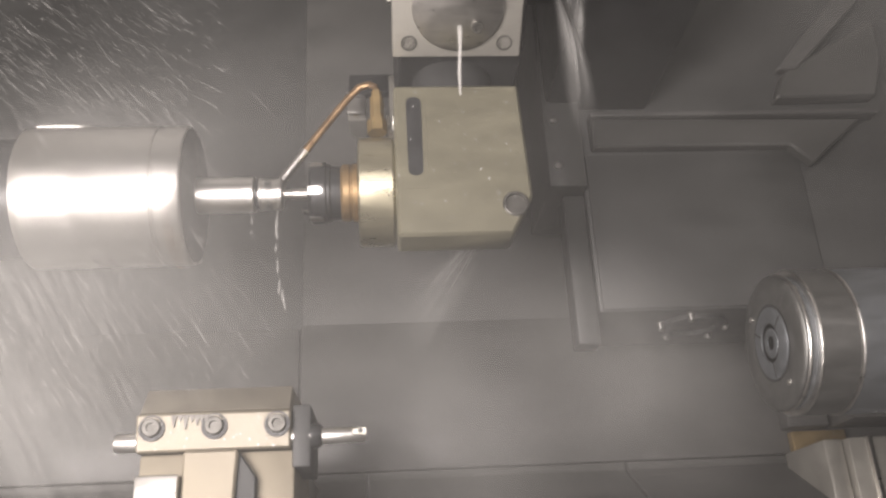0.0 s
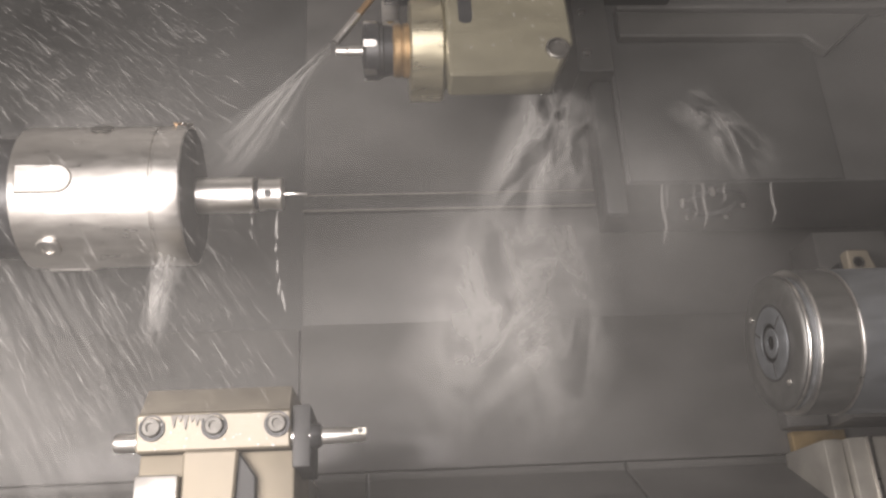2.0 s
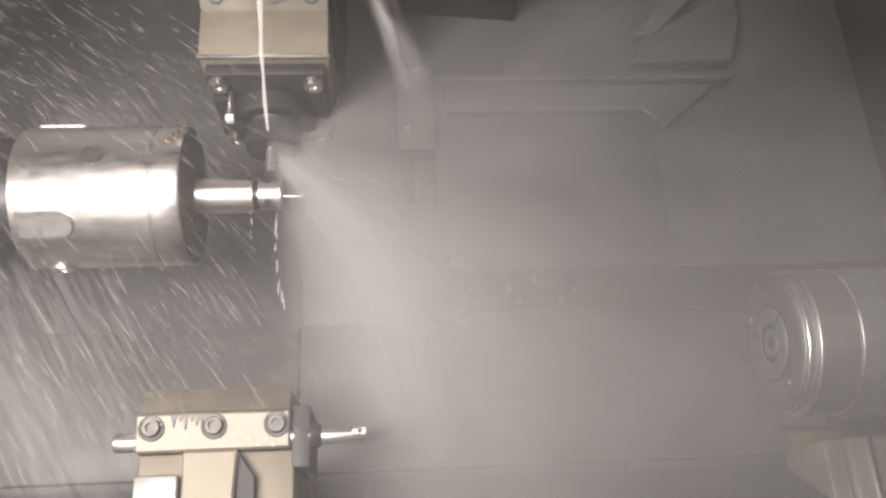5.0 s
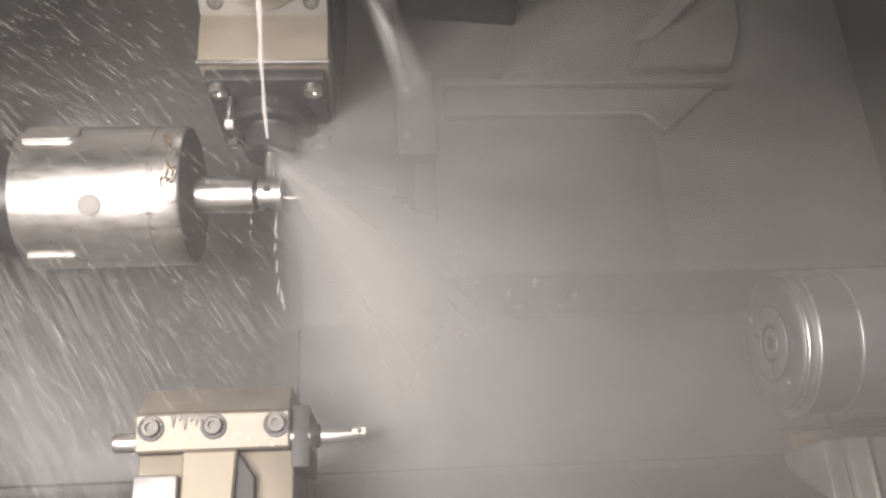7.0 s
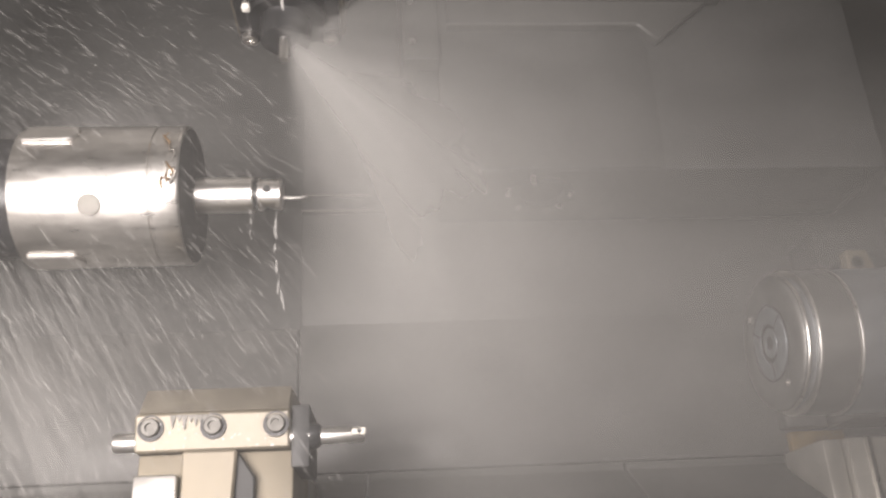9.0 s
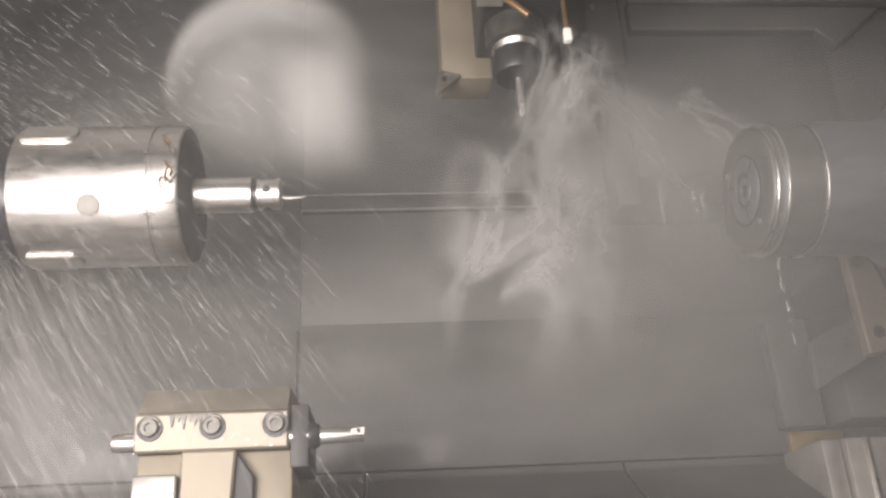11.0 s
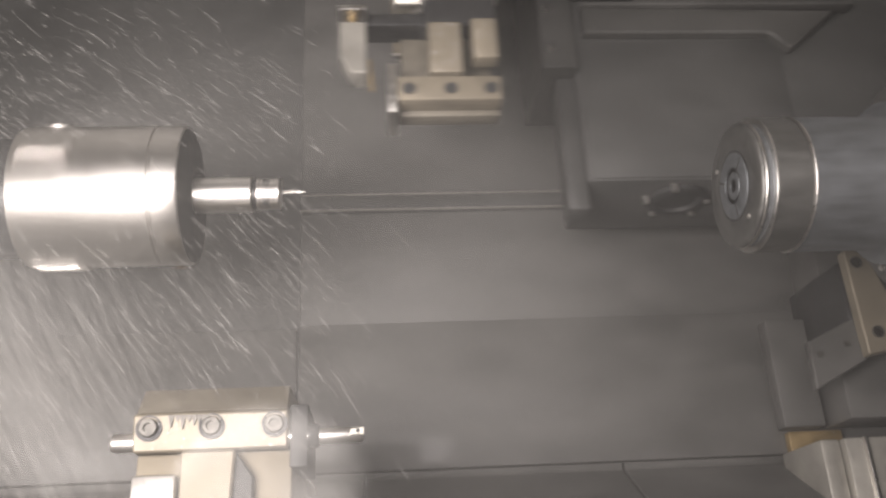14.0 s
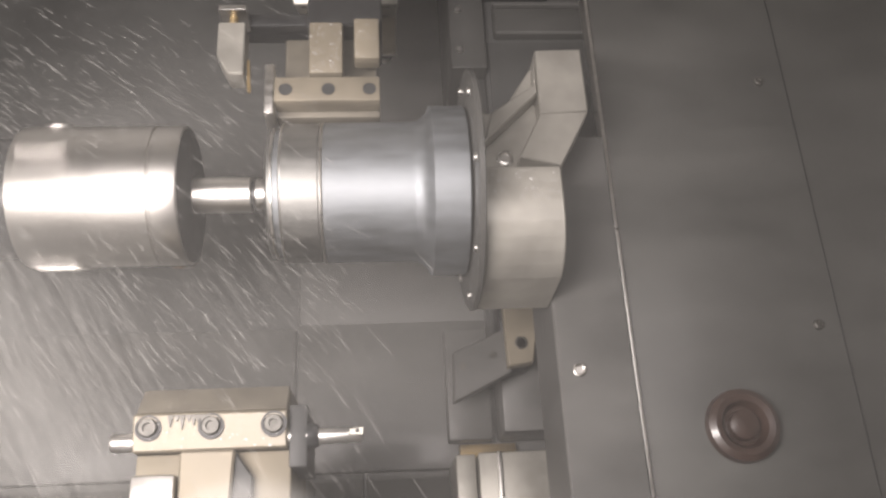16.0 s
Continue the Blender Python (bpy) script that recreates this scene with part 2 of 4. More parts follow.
# ---- lower tool post with a boring bar ----
def lower_post():
    ob = thing("boring_bar_holder", "wet tan steel boring bar holder with three cap screws", "tool holder")
    clamp = part("clamp_block", prism([(-24, -98), (-20.5, -97), (-12, -87.4), (34, -86), (34, -111), (-22, -111)], -114.8, -60.5, 0.7, "x"), TAN, ob)
    for k, (x, l) in enumerate(((-101.5, 4.2), (-99.3, 2.2), (-97.4, 5), (-95.2, 2.6), (-93.4, 3.8), (-91.8, 2.8), (-90.2, 3.4), (-88.6, 2))):
        part("oil_run", prism([(x - 1.1, -98.6), (x + 1.1, -98.6), (x + 0.15, -98.6 - l), (x - 0.15, -98.6 - l)], -24.25, -23.2, 0), SCREW, clamp, "dark oil run" if not k else "")
    # shade of the sloping face, drawn as a thin darker plate
    part("cap_plate", prism([(-21.4, -97.0), (-21.0, -96.2), (-12.6, -86.6), (-11.6, -87.2)], -114.2, -60.9, 0.2, "x"), DARKENED, clamp, "sloping cap face, its shade put into the colour")
    part("lower_body", box(-113.5, -59, -20, 40, -150, -111.5, 1.2), TAN, ob)
    part("rib", prism([(-97, -111.8), (-78, -111.8), (-80, -150), (-97, -150)], -27, -20.2, 0.8), TAN, ob)
    part("gusset", prism([(-78.5, -111.8), (-72, -121), (-72, -150), (-79.5, -150)], -24.5, -20.2, 0.5), BLACK, ob)
    part("foot_plate", box(-112, -97.5, -30, -20.2, -150, -120, 0.8), STEEL, ob, "bright wet foot plate")
    wet_beads(clamp, -113, -62, -110.6, -99.5, -23.9, 40, 17, None, 0.4)
    for x in (-109.2, -87.3, -65.2):
        part("counterbore", turned([(-22.0, 4.6), (-23.9, 4.6), (-23.9, 3.9), (-23.6, 3.9), (-23.6, 0)], 28, "y", (x, 0, -102.8)), DARK, clamp)
        part("cap_screw", turned([(-22.0, 3.3), (-25.0, 3.3), (-25.4, 2.9), (-25.4, 1.7), (-24.2, 1.6), (-24.2, 0)], 24, "y", (x, 0, -102.8)), SCREW, clamp)
    part("end_plate", box(-60, -53.4, -21, 14, -118, -95.5, 0.8), BLACK, ob, "black end plate")
    part("sleeve", turned([(-53.6, 4.6), (-50.5, 4.4), (-49.5, 3.6)], 32, "x", (0, -18, -106.6)), DARK, ob)
    boring = part("boring_bar", turned([(-123, 2.9), (-122, 3.4), (-113, 3.4), (-112, 3.2), (-50, 2.9), (-35, 2.7), (-33.8, 2.1)], 32, "x", (0, -18, -106.8)), BRIGHT, ob, "round steel boring bar")
    part("insert", prism([(-38.5, -105.2), (-33.2, -104.6), (-33.4, -107.6), (-38.5, -107.4)], -21.6, -19.8, 0.2), CARBIDE, boring)
    part("insert_screw", turned([(-21.4, 0.8), (-21.8, 0.8), (-21.8, 0)], 12, "y", (-35.6, 0, -106)), DARK, boring)
    part("arm", box(-106, -66, 40, 195, -146, -100, 2), CAST, ob)
    return ob


lower_post()


# ---- tool turret: drum and stations ----
def station(angle):
    """From a tool's own space (hanging straight down) to its place on the drum."""
    return Matrix.Rotation(radians(-angle), 4, "X")


def mill_station(t, a):
    m = station(a)
    p = lambda n, bm, mat, label="": part(n, moved(bm, m), mat, hs, label)
    hs = t
    hs = p("mill_housing", prism([(-27, -116), (25, -116), (27, -168), (18, -184), (-27, -184)], -31, -14, 1.2), KHAKI, "wet khaki angled milling head housing")
    p("housing_back", prism([(-26, -116.5), (24, -116.5), (25.5, -146), (18, -153), (-26, -153)], -13.8, 30, 2.0), KHAKI)
    p("housing_neck", turned([(-117, 18), (-95, 18)], 40, "z"), BLACK)
    slot = []
    for k in range(18):
        w = 2 * math.pi * k / 18
        slot.append((-19 + 3.2 * math.cos(w), -140 + 3.2 * math.sin(w) + (15 if math.sin(w) >= 0 else -15)))
    wet_beads(hs, -26, 22, -182, -118, -31.1, 46, 23, m, 0.4)
    p("slot", prism(slot, -31.15, -30.2, 0), DARK)
    p("slot_rim", prism([(-24.5, -122), (-23, -120.8), (-15, -120.8), (-13.8, -122), (-13.8, -164), (-24.5, -164)], -31.08, -30.5, 0.2), KHAKI)
    p("plug", turned([(-31, 5.2), (-32, 5.2), (-32.4, 4.7), (-32.4, 4.2), (-31.2, 4.0), (-31.2, 0)], 28, "y", (19.7, 0, -171.5)), SCREW)
    p("nose_flange", turned([(-42.5, 22), (-41.8, 23.5), (-28.2, 23.5), (-27, 22.5)], 64, "x", (0, 0, -150)), GOLD, "oily golden steel nose flange")
    p("collar", turned([(-50, 11.6), (-49, 12.4), (-46.4, 12.4), (-46, 11.8), (-45.4, 11.8), (-45, 12.6), (-42.5, 12.6)], 48, "x", (0, 0, -150)), RUST, "rust brown collar")
    p("collet_nut", turned([(-64, 8), (-63.4, 11.6), (-62, 13.2), (-56.4, 13.4), (-55.8, 12.6), (-54.6, 12.6), (-54, 11.8), (-50, 11.4)], 48, "x", (0, 0, -150)), DARK, "black collet nut")
    for k in range(6):
        cut = Matrix.Translation((0, 0, -0.150)) @ Matrix.Rotation(radians(60 * k + 20), 4, "X")
        p("nut_slot", moved(prism([(-63.2, -1.6), (-58.6, -1.6), (-57.4, -0.8), (-57.4, 0.8), (-58.6, 1.6), (-63.2, 1.6)], -13.62, -13.0, 0), cut), STEEL)
    p("end_mill", turned([(-76.5, 0), (-76.2, 1.9), (-71, 1.9), (-70.6, 2.4), (-64, 2.4)], 20, "x", (0, 0, -150)), BRIGHT, "bright end mill")
    p("nozzle_fitting", turned([(-124, 4.4), (-118, 4.4), (-117.5, 3.0), (-106, 3.0), (-105.5, 2.3), (-103, 2.3)], 6, "z", (-34, -6, 0)), BRASS, "brass hose fitting")
    p("copper_tube", tube([(-34, -6, -104), (-34.4, -6, -100.8), (-37, -5, -98.6), (-41.5, -4, -99.2), (-47, -2.5, -104.5), (-53, -1, -111.6), (-66, 1.5, -128.4)], 1.7), COPPER, "bent copper coolant tube")
    p("tube_end", tube([(-65.8, 1.5, -128.2), (-76.6, 3.5, -142.6)], 1.9), STEEL, "bright tube end")


def drill_station(t, a):
    m = station(a)
    p = lambda n, bm, mat, label="": part(n, moved(bm, m), mat, head, label)
    head = t
    head = p("drill_head", box(-16, 20, -24, 26, -142, -95, 1.5), DARK, "dark steel drill spindle head")
    p("head_flange", turned([(-155, 11), (-154, 14), (-142, 14)], 40, "z"), SCREW)
    p("ring", turned([(-157.5, 10.5), (-155, 11.6)], 40, "z"), STEEL)
    p("collet_nut", turned([(-170.8, 8), (-170, 10.8), (-168, 11.8), (-160, 11.8), (-157.5, 10.8)], 12, "z"), DARK, "black collet nut")
    p("drill_shank", turned([(-190.5, 1.0), (-187, 1.7), (-170, 1.7)], 20, "z"), BRIGHT, "bright twist drill")
    p("drill_tip", tube([(0.4, -0.4, -190.4), (-1.0, -1.0, -188), (1.0, -1.0, -185.5), (-1.0, -1.0, -183)], [0.5, 1.1, 1.1, 0.6], 8), STEEL)
    p("copper_tube", tube([(-13, -22, -138), (-10, -24, -142), (-4, -26, -149), (2, -26, -155)], 1.6), COPPER, "bent copper coolant tube")
    p("nozzle_block", box(-20, -8, -28, -20, -146, -118, 0.8), CAST, "grey nozzle block")
    p("nozzle_tip", box(17, 20.5, -26, -22.5, -168, -161.5, 0.5), WHITE, "white nozzle tip")
    p("nozzle_stem", tube([(18.6, -24, -140), (18.6, -24, -161)], 1.1), COPPER)
    # the neighbouring turning tool
    p("turning_tool_shank", box(-33, -8, 25, 45, -153.5, -95, 0.9), TAN, "tan square turning tool shank")
    p("turning_insert", prism([(-34.5, -150), (-24, -153.2), (-37, -165)], 22.5, 24.8, 0.25), CARBIDE, "triangular cutting insert")
    p("insert_screw", turned([(22.6, 1.5), (22.2, 1.5), (22.2, 0)], 14, "y", (-32.5, 0, -155.5)), DARK)


def flange_station(t, a):
    m = station(a)
    p = lambda n, bm, mat, label="": part(n, moved(bm, m), mat, block, label)
    block = t
    block = p("tool_block", box(-27, 27, -31, 34, -125, -97, 1.0), TAN, "tan steel live tool block")
    p("edge_strip", box(-27.5, 27.5, -31.6, -29.5, -126, -124.6, 0.3), STEEL, "bright lower edge")
    p("under_flange", box(-25, 25, -26, 32, -131, -125.2, 1.2), DARK, "dark under flange")
    for x in (-20, 20):
        for y in (-20, 26):
            p("flange_screw", turned([(-131, 4), (-134, 4), (-134.4, 3.5), (-134.4, 2), (-133, 2), (-133, 0)], 20, "z", (x, y, 0)), STEEL)
    p("spindle_collar", turned([(-139, 17), (-137.5, 18.5), (-131, 18.5)], 48, "z", (0, 4, 0)), DARK)
    p("collet_nut", turned([(-152, 8), (-150.5, 11.5), (-140, 11.5), (-139, 12)], 12, "z", (0, 4, 0)), DARK)
    p("end_mill", turned([(-163.5, 2.2), (-152, 2.2)], 20, "z"), BRIGHT)
    p("nozzle_tip", box(-17.5, -14, -15, -11.5, -146, -143, 0.5), WHITE, "white nozzle tip")
    p("nozzle_stem", tube([(-16, -13, -131), (-16, -13, -143)], 1.2), STEEL)


def bar_station(t, a):
    m = station(a)
    p = lambda n, bm, mat, label="": part(n, moved(bm, m), mat, stem, label)
    stem = t
    stem = p("holder_stem", prism([(-14, -100), (18, -100), (18, -148), (-16, -150)], -14, 20, 1.0), DARK, "dark holder stem")
    rib = p("side_rib", box(-14, 0.5, -20.5, -12, -178.5, -152, 0.8), TAN, "wet tan rib with droplets")
    wet_beads(stem, -13.5, 0, -178, -153, -20.6, 70, 31, m, 0.38)
    wet_beads(stem, 6, 16, -170.5, -152, -20.6, 26, 37, m, 0.35)
    p("side_rib", box(5.5, 16.5, -20.5, -12, -171, -150, 0.8), TAN)
    p("clamp_bar", box(-28.3, 16.2, -21.5, -12, -193, -181.2, 0.6), TAN, "tan clamp bar with three screws")
    # shade below the clamp bar is put into this darker colour
    p("clamp_body", box(-28.3, 16.2, -12, -4, -195.5, -176, 0.8), DARKENED)
    p("holder_back", box(-26, 15, -3.8, 10, -176, -149, 1.0), DARKENED)
    p("end_plate", box(-32.6, -28.5, -21, 0, -198.5, -174, 0.8), STEEL, "steel end plate")
    for x in (-23.6, -5.6, 11.8):
        p("screw", turned([(-21.3, 2.9), (-21.75, 2.9), (-21.75, 2.5), (-21.6, 2.4), (-21.6, 0)], 24, "y", (x, 0, -187.4)), BLACK)
    p("cutoff_holder", prism([(-53, -153), (-41.5, -153), (-41.5, -170), (-41.5, -179.5), (-48, -179.5), (-53, -170)], -22, -10, 0.5), CAST, "grey cutoff blade holder")
    p("cutoff_blade", prism([(-40.9, -170), (-39.6, -170), (-38.6, -186), (-40.2, -186)], -18, -16.6, 0.2), BRASS, "thin gold coated cutoff blade")
    p("holder_arm", box(-52, -13, -9.8, 4, -146, -139, 1.0), DARK)
    p("brass_screw", turned([(-152.9, 2.8), (-150.5, 2.8), (-149, 2), (-146, 2)], 20, "z", (-47.5, -16, 0)), BRASS, "brass screw")
    p("cap_plate", box(-53.5, -41.5, -22, -6, -146.5, -144, 0.5), STEEL)


def turret():
    t = thing("tool_turret", "steel tool turret drum with milling, drilling and boring stations", "turret")
    poly = [(95 / math.cos(math.pi / 12) * math.sin(w), 95 / math.cos(math.pi / 12) * math.cos(w)) for w in [math.pi / 12 + math.pi / 6 * k for k in range(12)]]
    part("drum", prism(poly, -24, 30, 1.0, "x"), DARK, t, "dark steel twelve sided drum")
    for k in (1, 2, 5, 6, 8, 10, 11):
        m = station(30 * k)
        plate = part("station_plate", moved(box(-27, 27, -24.5, 24.5, -104, -95.3, 1.0), m), CAST, t, "wet machined steel station plate")
        part("station_disc", moved(turned([(-104, 19), (-105.6, 18.8), (-106.2, 17.8), (-106.2, 0)], 56, "z", (0, 2, 0)), m), STEEL, plate)
        for x, y in ((-20, 18), (20, 18), (-20, -18), (20, -18)):
            part("plate_bolt", moved(turned([(-104, 3.4), (-104.3, 3.4), (-104.3, 2.8), (-103.4, 2.6), (-103.4, 0)], 20, "z", (x, y, 0)), m), SCREW, plate)
        part("disc_screw", moved(turned([(-106.2, 2.4), (-107.4, 2.4), (-107.4, 1.2), (-106.6, 1.2), (-106.6, 0)], 16, "z", (8, 10, 0)), m), SCREW, plate)
    mill_station(t, 0)
    drill_station(t, 120)
    flange_station(t, 210)
    bar_station(t, 270)
    return t


TURRET = turret()


def carrier():
    """The slide that carries the turret, behind and beside it; in the turret's space."""
    c = thing("turret_carrier", "wet grey turret slide housing with bolted covers", "machine slide")
    part("housing", box(78, 330, 82, 150, -181, 200, 2), SHEET_DARK, c)
    part("front_cover", box(80, 202, 80.4, 82.2, -180, -90, 0.8), SHEET_DARK, c, "raised grey cover plate")
    part("side_cover", box(57.5, 78.2, 74, 140, -112, 200, 1.2), COVER, c, "grey side cover with screws")
    part("lower_skirt", box(66, 78, 84, 100, -197, -112.5, 1.5), SHEET_DARK, c)
    part("slant_beam", prism([(196, -41), (208, -41), (261, 12), (300, 60), (284, 64), (243, 12)], 70, 77, 1.0), SHEET, c, "slanted grey beam")
    part("wedge_plate", prism([(193, -59), (200, -43), (262, -5), (262, -30), (252, -58)], 72, 81.8, 1.0), COVER, c)
    part("ledge", prism([(84, -70), (240, -72.4), (207, -100), (196, -88.5), (84, -88)], 74, 81.8, 1.0), COVER, c, "dark stepped ledge")
    part("ledge_lip", box(84, 250, 72, 81, -70, -67.5, 0.5), SHEET, c)
    part("hub", turned([(30, 40), (90, 40)], 48, "x"), DARK, c)
    part("hub_arm", box(60, 120, -40, 90, -60, 60, 3), DARK, c)
    foot = part("foot", turned([(-181, 18), (-183.5, 18), (-184, 17), (-184, 13), (-182, 12), (-182, 0)], 48, "z", (135, 106, 0)), BLACK, c, "black round slide foot")
    for x, y in ((116, 103), (152, 104), (124, 120), (148, 120), (128, 88)):
        part("foot_bolt", turned([(-181, 1.5), (-185, 1.5), (-185.6, 1.0), (-185.6, 0)], 14, "z", (x, y, 0)), STEEL, foot)
    for x, z in ((63, -72), (63, -100), (98, -66)):
        part("cover_screw", turned([(74 if x < 70 else 82, 1.8), (72.6 if x < 70 else 80.6, 1.8), (72.4 if x < 70 else 80.4, 0)], 14, "y", (x, 0, z)), STEEL, c)
    return c


CARRIER = carrier()


# ---- sub spindle: the head in its own space, its groove at the origin of x ----
def sub_head():
    h = thing("sub_spindle", "bluish steel sub spindle head with collet, moving on its slide", "spindle")
    face = part("face_ring", turned([(-21.5, 15.5), (-21.8, 16), (-21.8, 25.8), (-21.2, 27.3), (-20.6, 27.8), (-19.8, 27.8), (-19.6, 27.0)], 96), GREY, h, "oily grey steel face ring")
    part("bright_rim", turned([(-19.8, 27.9), (-19.4, 28.2), (-18.8, 28.2), (-18.6, 27.4)], 96), STEEL, h, "bright steel rim")
    part("relief_band", turned([(-18.6, 27.3), (-16.0, 27.3)], 96), BLUISH, h)
    part("rim_edge", turned([(-16.0, 27.3), (-16.0, 29.6), (-15.6, 30.0), (-15.0, 29.9)], 96), STEEL, h)
    part("nut_ring", turned([(-15.0, 29.8), (-0.6, 29.8), (-0.3, 29.2), (0.4, 29.2)], 96), GREY, h)
    part("groove_edge", turned([(0.2, 29.3), (0.5, 30.1), (0.9, 30.3), (1.4, 30.1), (1.5, 29.4)], 96), STEEL, h, "bright groove edge")
    part("body_sleeve", turned([(1.2, 29.2), (1.5, 29.9), (38, 30), (41, 30.6), (44, 33), (45.5, 36), (46, 36.6)], 96), BLUISH, h)
    part("rear_flange", turned([(46, 36.6), (60, 36.6), (60.5, 36)], 96), BLUISH, h)
    shield = part("shield_disc", turned([(61.5, 12), (61.5, 51), (62, 52), (64, 52), (64.4, 51.4)], 96), COVER, h, "thin dark shield disc")
    for k in range(8):
        part("shield_bolt", moved(turned([(61.6, 1.7), (60.4, 1.6), (60.2, 0)], 12, "x", (0, 0, 46)), Matrix.Rotation(radians(45 * k + 10), 4, "X")), STEEL, shield)
    collet = part("collet", turned([(-21, 15.2), (-22.2, 14.8), (-22.6, 14), (-22.6, 8.2), (-18, 7.8), (-10, 7.8), (-10, 0)], 48), BLUISH, h, "steel collet")
    part("ejector", turned([(-12, 7), (-21.4, 6.8), (-22.2, 6.0), (-22.2, 3.0), (-20, 2.6), (-20, 0)], 24), BLUISH, h)
    for a in (58, 180, 302):
        part("collet_slot", moved(box(-22.8, -22, -0.35, 0.35, 8.4, 14.4, 0), Matrix.Rotation(radians(a), 4, "X")), BLACK, collet)
    part("collet_gap", turned([(-21.9, 15.0), (-21.95, 15.0), (-21.95, 16.0), (-21.9, 16.0)], 64), BLACK, collet)
    for a in (-45, 155):
        part("face_screw", moved(turned([(-21.6, 1.3), (-22.3, 1.2), (-22.4, 0.7), (-21.9, 0.6), (-21.9, 0)], 12, "x", (0, 0, 20.5)), Matrix.Rotation(radians(a), 4, "X")), STEEL, face)
    block = part("head_block", prism([(20, -4.6), (-31, -4.6), (-32, -6), (-32, -20), (-31, -28), (-28.5, -34), (-25, -39), (-20, -43), (-13, -46), (20, -48)], 65.2, 97, 0.6, "x"), CAST, h, "wet machined head block")
    wet_beads(block, 68, 96, -20, -7, -32.1, 44, 41)
    part("head_web", prism([(60, 34), (13, 34), (13, -200), (60, -200)], 97.2, 129.6, 0.8, "x"), SHEET, h)
    part("head_core", box(66, 97, -4, 60, -4.2, 6, 0.8), CAST, h)
    bracket = part("bracket_block", prism([(95, 62.5), (116, 63), (116, 30.5), (94.6, 29.6)], -15, 12, 0.6), CAST, h, "upright machined bracket")
    part("bracket_side", prism([(94.6, 29.4), (116, 30.3), (101.5, 4), (84, 8.5)], -15, 6, 0.5), CAST, bracket)
    part("bracket_back", prism([(69, 36), (78, 34), (95, 60), (95, 30), (84, 6), (69, 6)], -6, -2, 0.5), CAST, bracket)
    part("bracket_web", prism([(69.5, 16), (73, 30), (93, 44), (94.5, 60), (94.5, 40)], -15, -6.2, 0.6), CAST, bracket)
    part("bracket_screw", turned([(-6, 3.4), (-7.6, 3.4), (-7.9, 2.4), (-7, 2.2), (-7, 0)], 20, "y", (79, 0, 12)), STEEL, bracket)
    return h


SUB = sub_head()


def sub_carriage():
    c = thing("sub_carriage", "grey sheet steel sub spindle carriage with way covers", "machine slide")
    cover = part("cover_plate", box(131, 320, 18, 24, -190, 200, 1.0), COVER, c, "large flat grey way cover")
    part("cover_edge", box(130.2, 132, 16.5, 25, -190, 200, 0.5), STEEL, cover, "pale steel edge strip of the cover")
    part("cover_seam", box(226.3, 226.7, 17.6, 18.6, -190, 200, 0), DARK, cover)
    ring = part("plug_ring", turned([(18, 15.5), (14, 15), (12.5, 12.5), (13, 10), (17, 8), (17, 0)], 40, "y", (173, 0, -103)), RUBBER, c, "brown rubber plug ring")
    part("plug_core", turned([(17, 6.5), (13.8, 6), (13.2, 4.5), (13.2, 0)], 32, "y", (173, 0, -103)), RUBBER, ring)
    wiper = part("brass_bar", box(69, 103, 184, 191, -91, -78.5, 0.8), BRASS, c, "brass wiper bar")
    part("bar_screw", turned([(184, 2), (183, 2), (183, 0)], 14, "y", (100, 0, -88)), STEEL, wiper)
    part("bed_plate", box(74, 130, 130, 184, -150, -92, 1.2), CAST, c)
    part("bed_plate", box(62, 73, 134, 184, -150, -92, 1.2), CAST, c)
    part("bed_strip", box(84, 86, 127, 130.2, -150, -92, 0.4), STEEL, c)
    part("column", box(62, 88, 172, 184, -78, -10, 1.2), SHEET, c)
    part("column", box(92, 140, 150, 184, -78, 40, 1.2), SHEET, c)
    for x, z in ((213, 66), (216, -60), (150, 150)):
        part("cover_bolt", turned([(18.2, 2.4), (16.8, 2.3), (16.4, 1.4), (17, 1.2), (17, 0)], 16, "y", (x, 0, z)), SCREW, cover)
    part("slot_eye", turned([(13.2, 2.6), (12.2, 2.8), (11.8, 2.2), (12.4, 1.4), (12.4, 0)], 20, "y", (106, 0, -78)), STEEL, c)
    arm = part("tan_arm", prism([(91, 14), (104, 14), (112, -14), (106, -47), (92, -49)], 116, 124, 0.8), TAN, c, "tan stepped mounting arm")
    plate = part("arm_plate", prism([(63, -38), (95, -24), (95, -50), (62, -66)], 124.5, 131, 0.8), SHEET, c, "grey plate with two screws")
    part("arm_boss", box(90, 106, 125, 190, -45, 10, 1.5), DARK, c)
    for x, z in ((97, 6), (100, -36)):
        part("arm_screw", turned([(116, 3.6), (115.4, 3.6), (115.4, 2.6), (116.8, 2.4), (116.8, 0)], 18, "y", (x, 0, z)), SCREW, arm)
    for x, z in ((68, -46), (85, -40)):
        part("plate_screw", turned([(124.5, 2.0), (124, 2), (124, 0)], 14, "y", (x, 0, z)), SCREW, plate)
    return c


SUBCAR = sub_carriage()


